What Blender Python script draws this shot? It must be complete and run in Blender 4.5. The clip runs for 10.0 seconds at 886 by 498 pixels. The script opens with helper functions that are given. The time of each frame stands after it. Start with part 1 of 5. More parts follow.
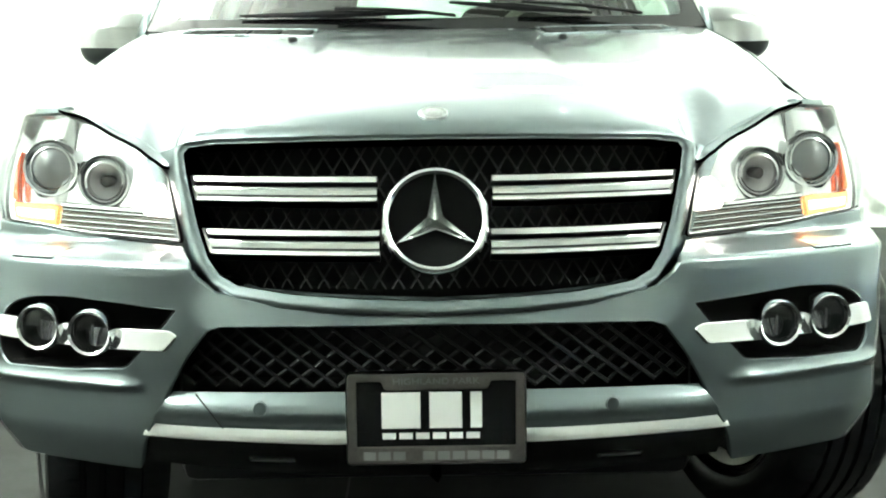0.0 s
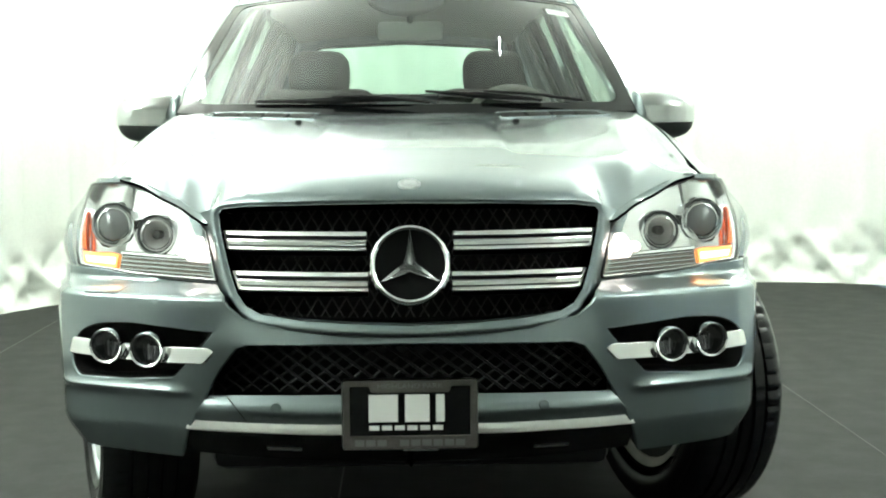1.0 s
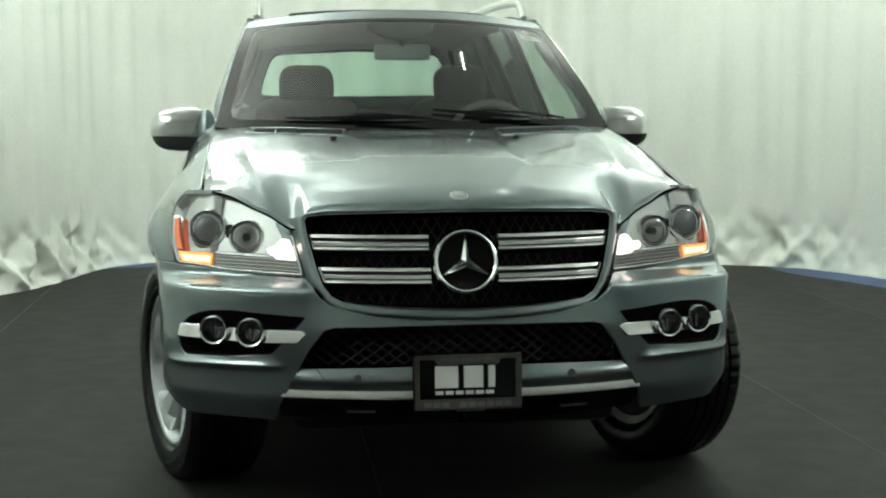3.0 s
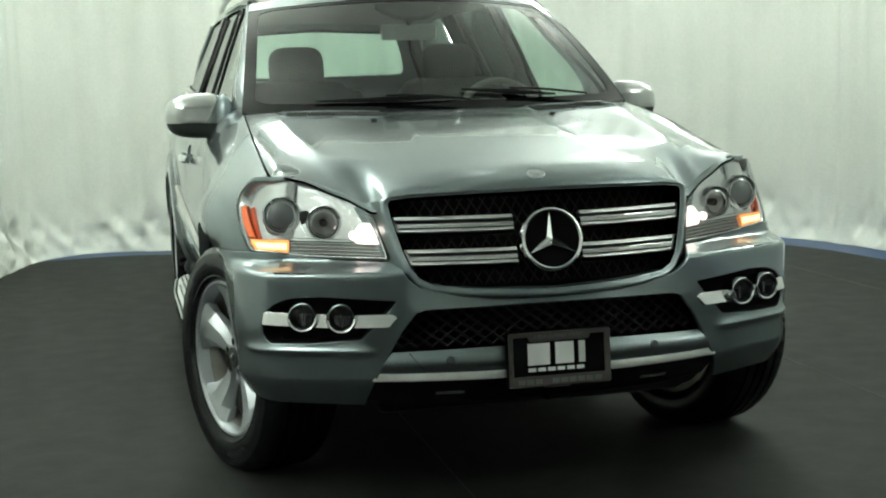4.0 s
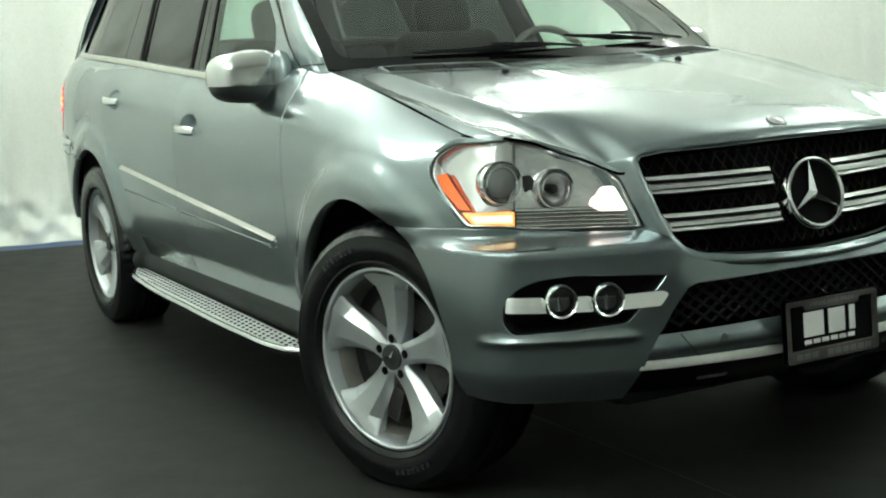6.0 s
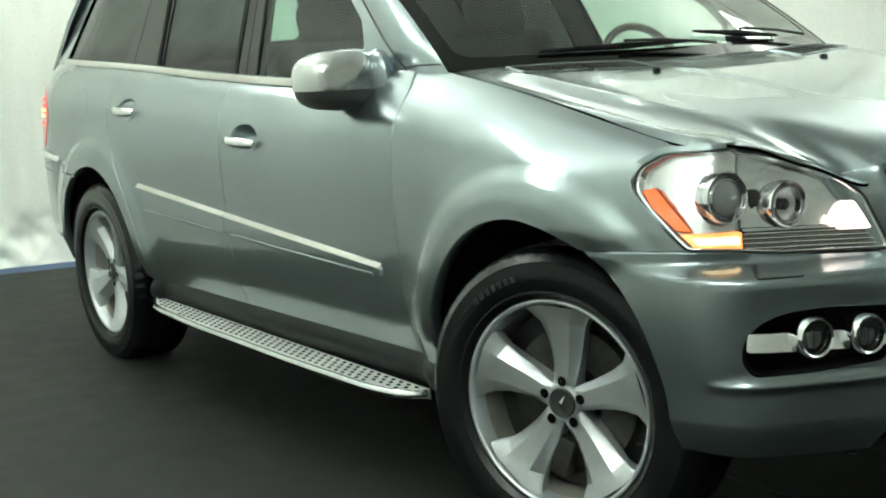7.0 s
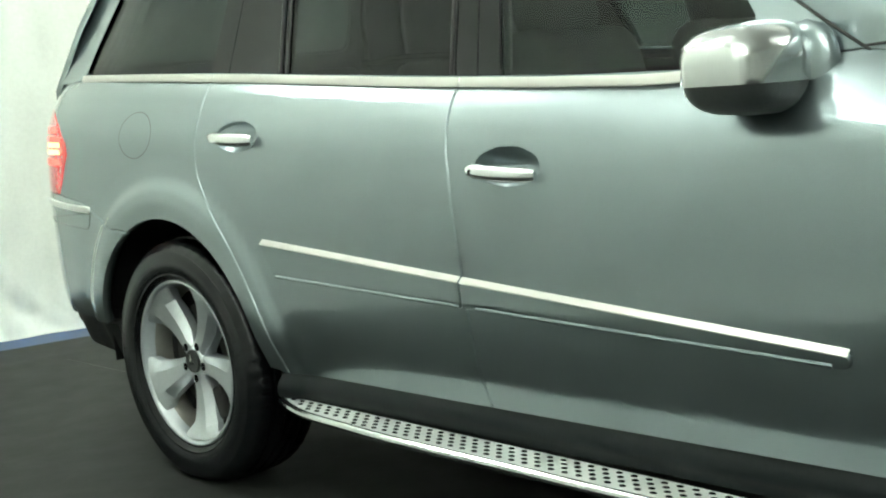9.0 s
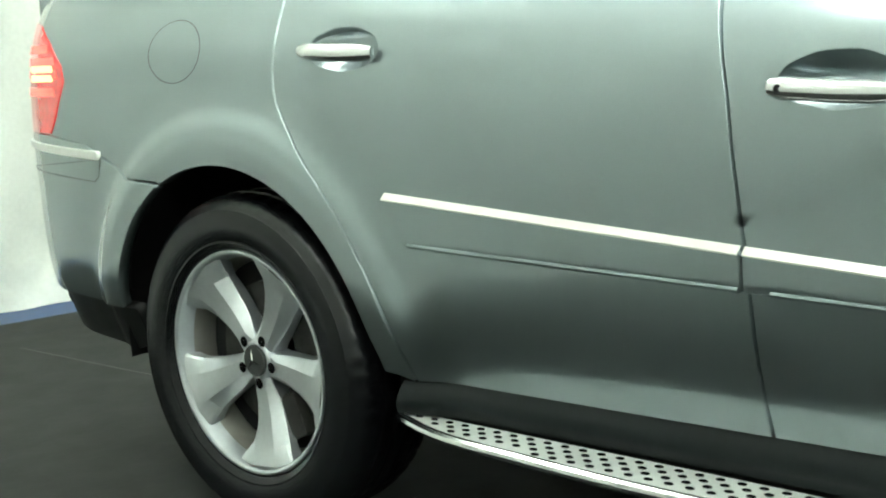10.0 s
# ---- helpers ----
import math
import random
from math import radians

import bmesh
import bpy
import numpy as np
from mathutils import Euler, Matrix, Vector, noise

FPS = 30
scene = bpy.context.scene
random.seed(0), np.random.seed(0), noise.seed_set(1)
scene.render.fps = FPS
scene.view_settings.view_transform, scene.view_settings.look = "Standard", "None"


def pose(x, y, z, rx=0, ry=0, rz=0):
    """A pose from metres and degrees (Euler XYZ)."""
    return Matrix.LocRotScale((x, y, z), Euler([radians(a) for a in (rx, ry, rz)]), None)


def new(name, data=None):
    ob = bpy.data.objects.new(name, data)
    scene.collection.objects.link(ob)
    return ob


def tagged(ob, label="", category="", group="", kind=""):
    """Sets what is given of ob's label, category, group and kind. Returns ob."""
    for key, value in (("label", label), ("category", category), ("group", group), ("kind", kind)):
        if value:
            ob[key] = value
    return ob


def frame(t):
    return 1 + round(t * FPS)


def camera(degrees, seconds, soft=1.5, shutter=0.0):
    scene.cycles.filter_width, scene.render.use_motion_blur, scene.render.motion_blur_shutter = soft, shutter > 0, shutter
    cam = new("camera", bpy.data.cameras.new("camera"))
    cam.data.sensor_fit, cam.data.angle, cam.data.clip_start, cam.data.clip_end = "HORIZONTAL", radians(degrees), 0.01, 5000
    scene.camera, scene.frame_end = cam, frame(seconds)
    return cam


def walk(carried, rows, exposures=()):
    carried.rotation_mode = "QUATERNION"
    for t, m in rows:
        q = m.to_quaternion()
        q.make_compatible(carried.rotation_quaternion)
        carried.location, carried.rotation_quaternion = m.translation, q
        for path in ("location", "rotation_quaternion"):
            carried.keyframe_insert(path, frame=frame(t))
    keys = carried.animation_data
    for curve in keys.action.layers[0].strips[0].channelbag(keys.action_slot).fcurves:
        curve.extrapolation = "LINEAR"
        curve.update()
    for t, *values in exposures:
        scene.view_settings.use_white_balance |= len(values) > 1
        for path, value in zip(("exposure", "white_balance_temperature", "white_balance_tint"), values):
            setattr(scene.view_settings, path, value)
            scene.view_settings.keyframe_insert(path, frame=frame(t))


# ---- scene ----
# The car stands along y with its nose towards -y; the front axle is at y = 0, the floor at z = 0.
cam = camera(36.04, 10.0, soft=2.0, shutter=0.0)
PATH = [
    (0.0, -0.029, -3.1272, 1.0765, 82.277, 0.634, -1.093),
    (0.5, -0.0118, -3.5136, 1.0951, 83.812, 0.439, -1.338),
    (1.0, -0.0106, -3.9095, 1.1288, 84.801, 0.375, -1.623),
    (1.5, -0.0449, -4.269, 1.1853, 85.123, 0.181, -1.962),
    (2.0, -0.1441, -4.5101, 1.226, 84.896, -0.047, -2.955),
    (3.5, -0.8859, -4.6346, 1.2701, 83.374, 0.806, -10.477),
    (4.0, -1.2353, -4.5171, 1.2794, 82.857, 1.688, -13.717),
    (4.5, -1.6006, -4.291, 1.2515, 82.652, 2.226, -17.554),
    (5.0, -1.928, -4.0377, 1.2645, 81.928, 2.937, -21.254),
    (6.5, -2.6853, -2.9726, 1.25, 81.169, 3.327, -31.135),
    (7.0, -2.8462, -2.5235, 1.2499, 81.376, 3.543, -33.612),
    (7.5, -2.9863, -2.0898, 1.243, 81.92, 3.793, -35.826),
    (8.0, -3.0769, -1.6371, 1.2565, 82.049, 4.215, -37.979),
    (8.5, -3.1185, -1.1196, 1.2361, 82.501, 4.267, -40.33),
    (9.0, -3.0724, -0.5426, 1.2171, 82.27, 4.832, -42.689),
    (9.5, -2.9607, 0.0718, 1.1643, 81.796, 4.71, -45.15),
    (10.0, -2.8075, 0.6838, 1.091, 80.797, 3.735, -47.659),
]
EXPOSURES = [(0.0, 1.50), (0.5, 1.34), (1.0, 0.95), (1.5, 0.34), (2.0, -0.02), (3.3, -0.10), (5.2, 0.11), (6.5, 0.24), (8.0, 0.32), (10.0, 0.52)]
walk(cam, [(t, pose(x, y, z, rx, ry, rz)) for t, x, y, z, rx, ry, rz in PATH], EXPOSURES)

# ---- world and lights ----
world = bpy.data.worlds.new("studio_world")
scene.world = world
world.use_nodes = True
world.node_tree.nodes["Background"].inputs["Color"].default_value = (0.9, 1.0, 0.94, 1)
world.node_tree.nodes["Background"].inputs["Strength"].default_value = 0.05

CEIL = 4.0
# x, y and length of the unseen ceiling lights, which alone light the room; wide ones are added for brightness
TUBES = ((-0.9, 4.5, 0.62), (2.5, 4.4, 0.52), (-1.95, 2.2, 0.55), (-3.4, -0.9, 0.7), (-3.6, -2.8, 0.8), (3.5, 1.4, 0.7), (3.6, -2.8, 0.52), (0.80, 2.14, 0.34))

# ---- materials ----
def material(name, color, rough=0.5, metal=0.0, coat=0.0, grain=0.0, grain_scale=40.0, stain=0.0, stain_scale=3.0, bump=0.0, bump_scale=60.0, spec=0.5, emit=None, power=0.0, rough_var=0.0, coat_ior=1.5):
    m = bpy.data.materials.new(name)
    m.use_nodes = True
    nt = m.node_tree
    p = nt.nodes["Principled BSDF"]
    p.inputs["Base Color"].default_value = (*color, 1)
    p.inputs["Roughness"].default_value = rough
    p.inputs["Metallic"].default_value = metal
    p.inputs["Coat Weight"].default_value = coat
    p.inputs["Coat Roughness"].default_value = 0.03
    p.inputs["Coat IOR"].default_value = coat_ior
    p.inputs["Specular IOR Level"].default_value = spec
    if emit:
        p.inputs["Emission Color"].default_value = (*emit, 1)
        p.inputs["Emission Strength"].default_value = power
    coord = nt.nodes.new("ShaderNodeTexCoord")

    def tex(scale, detail=4.0):
        n = nt.nodes.new("ShaderNodeTexNoise")
        n.inputs["Scale"].default_value = scale
        n.inputs["Detail"].default_value = detail
        nt.links.new(coord.outputs["Object"], n.inputs["Vector"])
        return n

    last = None
    for amount, scale in ((grain, grain_scale), (stain, stain_scale)):
        if amount:
            n = tex(scale)
            r = nt.nodes.new("ShaderNodeMapRange")
            r.inputs["From Min"].default_value, r.inputs["From Max"].default_value = 0.3, 0.7
            r.inputs["To Min"].default_value, r.inputs["To Max"].default_value = 1 - amount, 1 + amount
            nt.links.new(n.outputs["Fac"], r.inputs["Value"])
            v = nt.nodes.new("ShaderNodeVectorMath")
            v.operation = "SCALE"
            if last:
                nt.links.new(last, v.inputs[0])
            else:
                v.inputs[0].default_value = color
            nt.links.new(r.outputs["Result"], v.inputs["Scale"])
            last = v.outputs["Vector"]
    if last:
        nt.links.new(last, p.inputs["Base Color"])
    if rough_var:
        n = tex(7.0)
        r = nt.nodes.new("ShaderNodeMapRange")
        r.inputs["To Min"].default_value, r.inputs["To Max"].default_value = rough - rough_var, rough + rough_var
        nt.links.new(n.outputs["Fac"], r.inputs["Value"])
        nt.links.new(r.outputs["Result"], p.inputs["Roughness"])
    if bump:
        n = tex(bump_scale)
        b = nt.nodes.new("ShaderNodeBump")
        b.inputs["Strength"].default_value = bump
        b.inputs["Distance"].default_value = 0.004
        nt.links.new(n.outputs["Fac"], b.inputs["Height"])
        nt.links.new(b.outputs["Normal"], p.inputs["Normal"])
    return m


def glass_material(name, tint, gloss=0.02, ior=1.5):
    m = bpy.data.materials.new(name)
    m.use_nodes = True
    nt = m.node_tree
    nt.nodes.clear()
    out = nt.nodes.new("ShaderNodeOutputMaterial")
    clear = nt.nodes.new("ShaderNodeBsdfTransparent")
    clear.inputs["Color"].default_value = (*tint, 1)
    shine = nt.nodes.new("ShaderNodeBsdfGlossy")
    shine.inputs["Roughness"].default_value = gloss
    # gloss grows towards grazing angles alike on both faces of the pane
    base = ((ior - 1) / (ior + 1)) ** 2
    facing = nt.nodes.new("ShaderNodeLayerWeight")
    facing.inputs["Blend"].default_value = 0.5
    steep = nt.nodes.new("ShaderNodeMath")
    steep.operation = "POWER"
    steep.inputs[1].default_value = 5.0
    nt.links.new(facing.outputs["Facing"], steep.inputs[0])
    gloss_part = nt.nodes.new("ShaderNodeMath")
    gloss_part.operation = "MULTIPLY_ADD"
    gloss_part.inputs[1].default_value = 1 - base
    gloss_part.inputs[2].default_value = base
    nt.links.new(steep.outputs["Value"], gloss_part.inputs[0])
    mix = nt.nodes.new("ShaderNodeMixShader")
    nt.links.new(gloss_part.outputs["Value"], mix.inputs["Fac"])
    nt.links.new(clear.outputs["BSDF"], mix.inputs[1])
    nt.links.new(shine.outputs["BSDF"], mix.inputs[2])
    nt.links.new(mix.outputs["Shader"], out.inputs["Surface"])
    return m


def paint_material(name, color):
    """Metallic paint: a soft flake layer and a clearer layer, mixed."""
    m = material(name, color, 0.38, 0.92, 1.0, grain=0.06, grain_scale=900.0, stain=0.02, stain_scale=2.0, coat_ior=1.7)
    nt = m.node_tree
    soft = nt.nodes["Principled BSDF"]
    clear = nt.nodes.new("ShaderNodeBsdfPrincipled")
    clear.inputs["Metallic"].default_value = 1.0
    clear.inputs["Roughness"].default_value = 0.14
    nt.links.new(soft.inputs["Base Color"].links[0].from_socket, clear.inputs["Base Color"])
    mix = nt.nodes.new("ShaderNodeMixShader")
    mix.inputs["Fac"].default_value = 0.48
    nt.links.new(soft.outputs["BSDF"], mix.inputs[1])
    nt.links.new(clear.outputs["BSDF"], mix.inputs[2])
    nt.links.new(mix.outputs["Shader"], nt.nodes["Material Output"].inputs["Surface"])
    return m


PAINT = paint_material("silver_green_paint", (0.268, 0.318, 0.334))
CHROME = material("chrome", (0.80, 0.81, 0.82), 0.11, 1.0, rough_var=0.02)
SATIN = material("satin_aluminium", (0.74, 0.75, 0.74), 0.32, 0.6, grain=0.04, grain_scale=60, rough_var=0.06)
ALLOY = material("silver_alloy", (0.58, 0.61, 0.64), 0.40, 0.86, 0.2, grain=0.03, grain_scale=80, stain=0.05, stain_scale=9, rough_var=0.06)
BLACK = material("black_plastic", (0.007, 0.007, 0.0075), 0.5, spec=0.3, grain=0.2, grain_scale=200, bump=0.1, bump_scale=400)
GLOSSBLACK = material("gloss_black", (0.006, 0.006, 0.0065), 0.1, spec=0.28)
DARKGREY = material("dark_grey_plastic", (0.032, 0.036, 0.036), 0.36, grain=0.12, grain_scale=90, bump=0.1, bump_scale=300)
# near-black with little gloss: stands in for shade deep in openings, also black parts
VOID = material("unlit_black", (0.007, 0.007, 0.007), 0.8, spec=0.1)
TREAD = material("tread_plate_aluminium", (0.66, 0.69, 0.67), 0.42, 0.3, grain=0.05, grain_scale=90, stain=0.05, stain_scale=8)
BADGE = material("dull_badge_metal", (0.42, 0.44, 0.45), 0.3, 1.0, grain=0.2, grain_scale=150)
POLISHED = material("polished_shell", (0.66, 0.68, 0.68), 0.13, 1.0, 0.3, rough_var=0.03)
RUBBER = material("tyre_rubber", (0.006, 0.0064, 0.0078), 0.24, spec=0.36, grain=0.25, grain_scale=60, stain=0.2, stain_scale=9, bump=0.15, bump_scale=200)
TYREPRINT = material("raised_tyre_print", (0.014, 0.015, 0.016), 0.4)
SEALRUBBER = material("seal_rubber", (0.01, 0.01, 0.01), 0.6)
INTERIOR = material("dark_leather", (0.022, 0.021, 0.018), 0.75, spec=0.2, grain=0.2, grain_scale=60, bump=0.2, bump_scale=300)
WHEELRIM = material("worn_grey_leather", (0.13, 0.125, 0.11), 0.45, grain=0.15, grain_scale=60)
STEEL = material("brake_steel", (0.06, 0.058, 0.055), 0.5, 1.0, grain=0.2, grain_scale=30, stain=0.3, stain_scale=12)
RUST = material("dusty_caliper", (0.022, 0.02, 0.019), 0.7, grain=0.3, grain_scale=30)
REFLECTOR = material("lamp_reflector", (0.93, 0.94, 0.94), 0.14, 0.55, rough_var=0.05)
LAMPGREY = material("lamp_housing_silver", (0.78, 0.79, 0.80), 0.14, 0.88, rough_var=0.05, bump=0.35, bump_scale=35)
LAMPBAND = material("smoked_lamp_band", (0.16, 0.135, 0.12), 0.25, coat=0.4)
LAMPGLASS = material("grey_projector_glass", (0.20, 0.215, 0.225), 0.12, coat=1.0)
# the bowl is no lamp: its own glow stands in for the bulb's glare
GLOWBOWL = material("self_glowing_lamp_bowl", (0.95, 0.9, 0.86), 0.25, emit=(1.0, 0.84, 0.77), power=1.5)
# slight glow added so the side reflector looks bright orange
AMBER = material("amber_reflector_glow", (0.9, 0.16, 0.03), 0.15, coat=0.6, emit=(1.0, 0.16, 0.04), power=0.4)
AMBERLIT = material("lit_amber_lens", (0.9, 0.40, 0.14), 0.2, coat=0.5, grain=0.25, grain_scale=60, emit=(1.0, 0.36, 0.10), power=1.1)
AMBERCORE = material("glowing_amber_core", (0.95, 0.6, 0.3), 0.2, emit=(1.0, 0.72, 0.38), power=2.0)
BULB = material("lit_bulb", (1, 0.95, 0.85), 0.3, emit=(1.0, 0.80, 0.69), power=3.2)
REDLENS = material("red_lens", (0.55, 0.01, 0.015), 0.12, coat=0.8, grain=0.2, grain_scale=50, emit=(1.0, 0.05, 0.04), power=0.2)
REDLIT = material("lit_red_lens", (0.8, 0.03, 0.02), 0.2, emit=(1.0, 0.10, 0.07), power=1.2)
REDCORE = material("glowing_tail_core", (0.9, 0.5, 0.2), 0.2, emit=(1.0, 0.52, 0.20), power=1.7)
WHITE = material("white_print", (0.85, 0.86, 0.85), 0.5)
PAPER = material("sticker_paper", (0.84, 0.85, 0.84), 0.6)
GREYPRINT = material("grey_print", (0.16, 0.16, 0.16), 0.5)
PLATEFRAME = material("pewter_plate_frame", (0.12, 0.11, 0.105), 0.35, 0.8, grain=0.12, grain_scale=120)
MIRRORBACK = material("grey_mirror_back", (0.26, 0.27, 0.26), 0.45, grain=0.1, grain_scale=80)
MIRROR = material("mirror_glass", (0.9, 0.9, 0.9), 0.02, 1.0)
WINDSCREEN = glass_material("windscreen_glass", (0.82, 0.92, 0.86), ior=2.0)
SILLGREY = material("dark_sill_paint", (0.008, 0.0105, 0.0115), 0.45, 0.0, spec=0.22, grain=0.08, grain_scale=80, bump=0.06, bump_scale=300)
SIDEGLASS = glass_material("clear_side_glass", (0.60, 0.76, 0.69))
PRIVACY = glass_material("privacy_glass", (0.045, 0.05, 0.05), ior=1.45)
LENS = glass_material("clear_lens", (0.96, 0.97, 0.97), 0.03)
DARKLENS = glass_material("smoked_lens", (0.35, 0.35, 0.36), 0.03)
FLOOR = material("dark_floor_sheet", (0.0148, 0.016, 0.0144), 0.6, spec=0.2, grain=0.16, grain_scale=35, stain=0.16, stain_scale=0.9, bump=0.12, bump_scale=160, rough_var=0.08)
FLOORJOINT = material("floor_joint_tape", (0.025, 0.0265, 0.025), 0.55, grain=0.2, grain_scale=20)
BLUE = material("blue_floor_paint", (0.016, 0.060, 0.19), 0.40, spec=0.3, grain=0.1, grain_scale=30, stain=0.15, stain_scale=2)
CLOTH = material("white_curtain_cloth", (0.88, 0.91, 0.86), 0.85, grain=0.03, grain_scale=50, stain=0.03, stain_scale=1.2, bump=0.1, bump_scale=500)
HEADLINER = material("grey_headliner_cloth", (0.11, 0.11, 0.10), 0.85, grain=0.08, grain_scale=120)
WALLPAINT = material("bounce_wall_paint", (0.78, 0.80, 0.77), 0.7, grain=0.05, grain_scale=12, stain=0.08, stain_scale=0.8)
CEILING = material("white_ceiling_paint", (0.84, 0.85, 0.83), 0.9, grain=0.03, grain_scale=20, stain=0.03)
TUBE = material("lit_tube", (1, 1, 1), 0.5, emit=(0.91, 1.0, 0.90), power=60.0)
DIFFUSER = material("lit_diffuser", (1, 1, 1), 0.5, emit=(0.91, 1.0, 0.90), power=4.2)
# added glow, hidden above the diffusers, that brightens the ceiling
CEILING_FILL = material("ceiling_fill_glow", (1, 1, 1), 0.5, emit=(0.91, 1.0, 0.90), power=14.5)
BARREL = material("dusty_alloy_barrel", (0.40, 0.385, 0.35), 0.42, 0.75, stain=0.2, stain_scale=9)
BRIGHTTRIM = material("bright_trim", (0.52, 0.51, 0.48), 0.32, 0.35)


# ---- mesh helpers ----
def spline(xs, ys):
    """A smooth curve y(x) through the given points."""
    xs, ys = np.array(xs, float), np.array(ys, float)
    slope = np.gradient(ys, xs)

    def value(x):
        x = np.asarray(x, float)
        i = np.clip(np.searchsorted(xs, x) - 1, 0, len(xs) - 2)
        h = xs[i + 1] - xs[i]
        t = np.clip((x - xs[i]) / h, 0, 1)
        a, b = ys[i], ys[i + 1]
        t2, t3 = t * t, t * t * t
        return (2 * t3 - 3 * t2 + 1) * a + (t3 - 2 * t2 + t) * h * slope[i] + (3 * t2 - 2 * t3) * b + (t3 - t2) * h * slope[i + 1]

    return value


def ramp(a, b, x):
    t = np.clip((np.asarray(x, float) - a) / (b - a), 0, 1)
    return t * t * (3 - 2 * t)


def bend(points, n=8, closed=False):
    """A Catmull-Rom curve through points."""
    p = [np.array(q, float) for q in points]
    k = len(p)
    out = []
    for i in range(k if closed else k - 1):
        a, b, c, e = (p[(i - 1) % k], p[i], p[(i + 1) % k], p[(i + 2) % k]) if closed else (p[max(i - 1, 0)], p[i], p[i + 1], p[min(i + 2, k - 1)])
        for j in range(n):
            t = j / n
            out.append(0.5 * (2 * b + (c - a) * t + (2 * a - 5 * b + 4 * c - e) * t * t + (3 * b - a - 3 * c + e) * t ** 3))
    if not closed:
        out.append(p[-1])
    return np.array(out)


def rounded(points, radii, n=5):
    """A closed outline with its corners rounded."""
    p = [np.array(q, float) for q in points]
    k = len(p)
    radii = [radii] * k if isinstance(radii, (int, float)) else radii
    out = []
    for i in range(k):
        a, b, c = p[i - 1], p[i], p[(i + 1) % k]
        u, v = (a - b), (c - b)
        r = min(radii[i], 0.45 * np.linalg.norm(u), 0.45 * np.linalg.norm(v))
        if r < 1e-5:
            out.append(b)
            continue
        s, e = b + u / np.linalg.norm(u) * r, b + v / np.linalg.norm(v) * r
        for j in range(n + 1):
            t = j / n
            out.append((1 - t) ** 2 * s + 2 * t * (1 - t) * b + t * t * e)
    return np.array(out)


def refine(loop, step):
    loop = np.asarray(loop, float)
    out = []
    for i in range(len(loop)):
        a, b = loop[i], loop[(i + 1) % len(loop)]
        n = max(1, int(np.ceil(np.linalg.norm(b - a) / step)))
        if np.linalg.norm(b - a) < 1e-6:
            continue
        out += [a + (b - a) * j / n for j in range(n)]
    return np.array(out)


def refine_open(points, step):
    """An open line with points no further apart than step."""
    return refine(list(points) + [points[-1]], step)


def inside(pts, loop):
    x, y = pts[:, 0], pts[:, 1]
    hit = np.zeros(len(pts), bool)
    for i in range(len(loop)):
        (x1, y1), (x2, y2) = loop[i - 1], loop[i]
        if y1 == y2:
            continue
        hit ^= ((y1 > y) != (y2 > y)) & (x < (x2 - x1) * (y - y1) / (y2 - y1) + x1)
    return hit


def edge_distance(pts, loop):
    best = np.full(len(pts), 9.0)
    for i in range(len(loop)):
        a, b = loop[i - 1], loop[i]
        e = b - a
        t = np.clip(((pts - a) @ e) / (e @ e + 1e-12), 0, 1)
        best = np.minimum(best, np.linalg.norm(pts - a - t[:, None] * e, axis=1))
    return best


def link(name, me, mat, parent, label=""):
    ob = new(name, me)
    me.materials.append(mat)
    if parent:
        ob.parent = parent
    if label:
        ob["label"] = label
    return ob


def mesh_of(name, verts, faces, mat, parent, label="", smooth=True, normals=None):
    me = bpy.data.meshes.new(name)
    me.from_pydata([tuple(map(float, v)) for v in verts], [], [tuple(map(int, f)) for f in faces])
    me.polygons.foreach_set("use_smooth", [smooth] * len(me.polygons))
    if normals is not None:
        me.normals_split_custom_set_from_vertices([tuple(map(float, n)) for n in normals])
    return link(name, me, mat, parent, label)


def part(name, bm, mat, parent, label="", smooth=True, angle=35):
    bmesh.ops.recalc_face_normals(bm, faces=bm.faces)
    me = bpy.data.meshes.new(name)
    if smooth:
        for e in bm.edges:
            e.smooth = len(e.link_faces) != 2 or e.calc_face_angle(0) < radians(angle)
        for f in bm.faces:
            f.smooth = True
    bm.to_mesh(me)
    bm.free()
    return link(name, me, mat, parent, label)


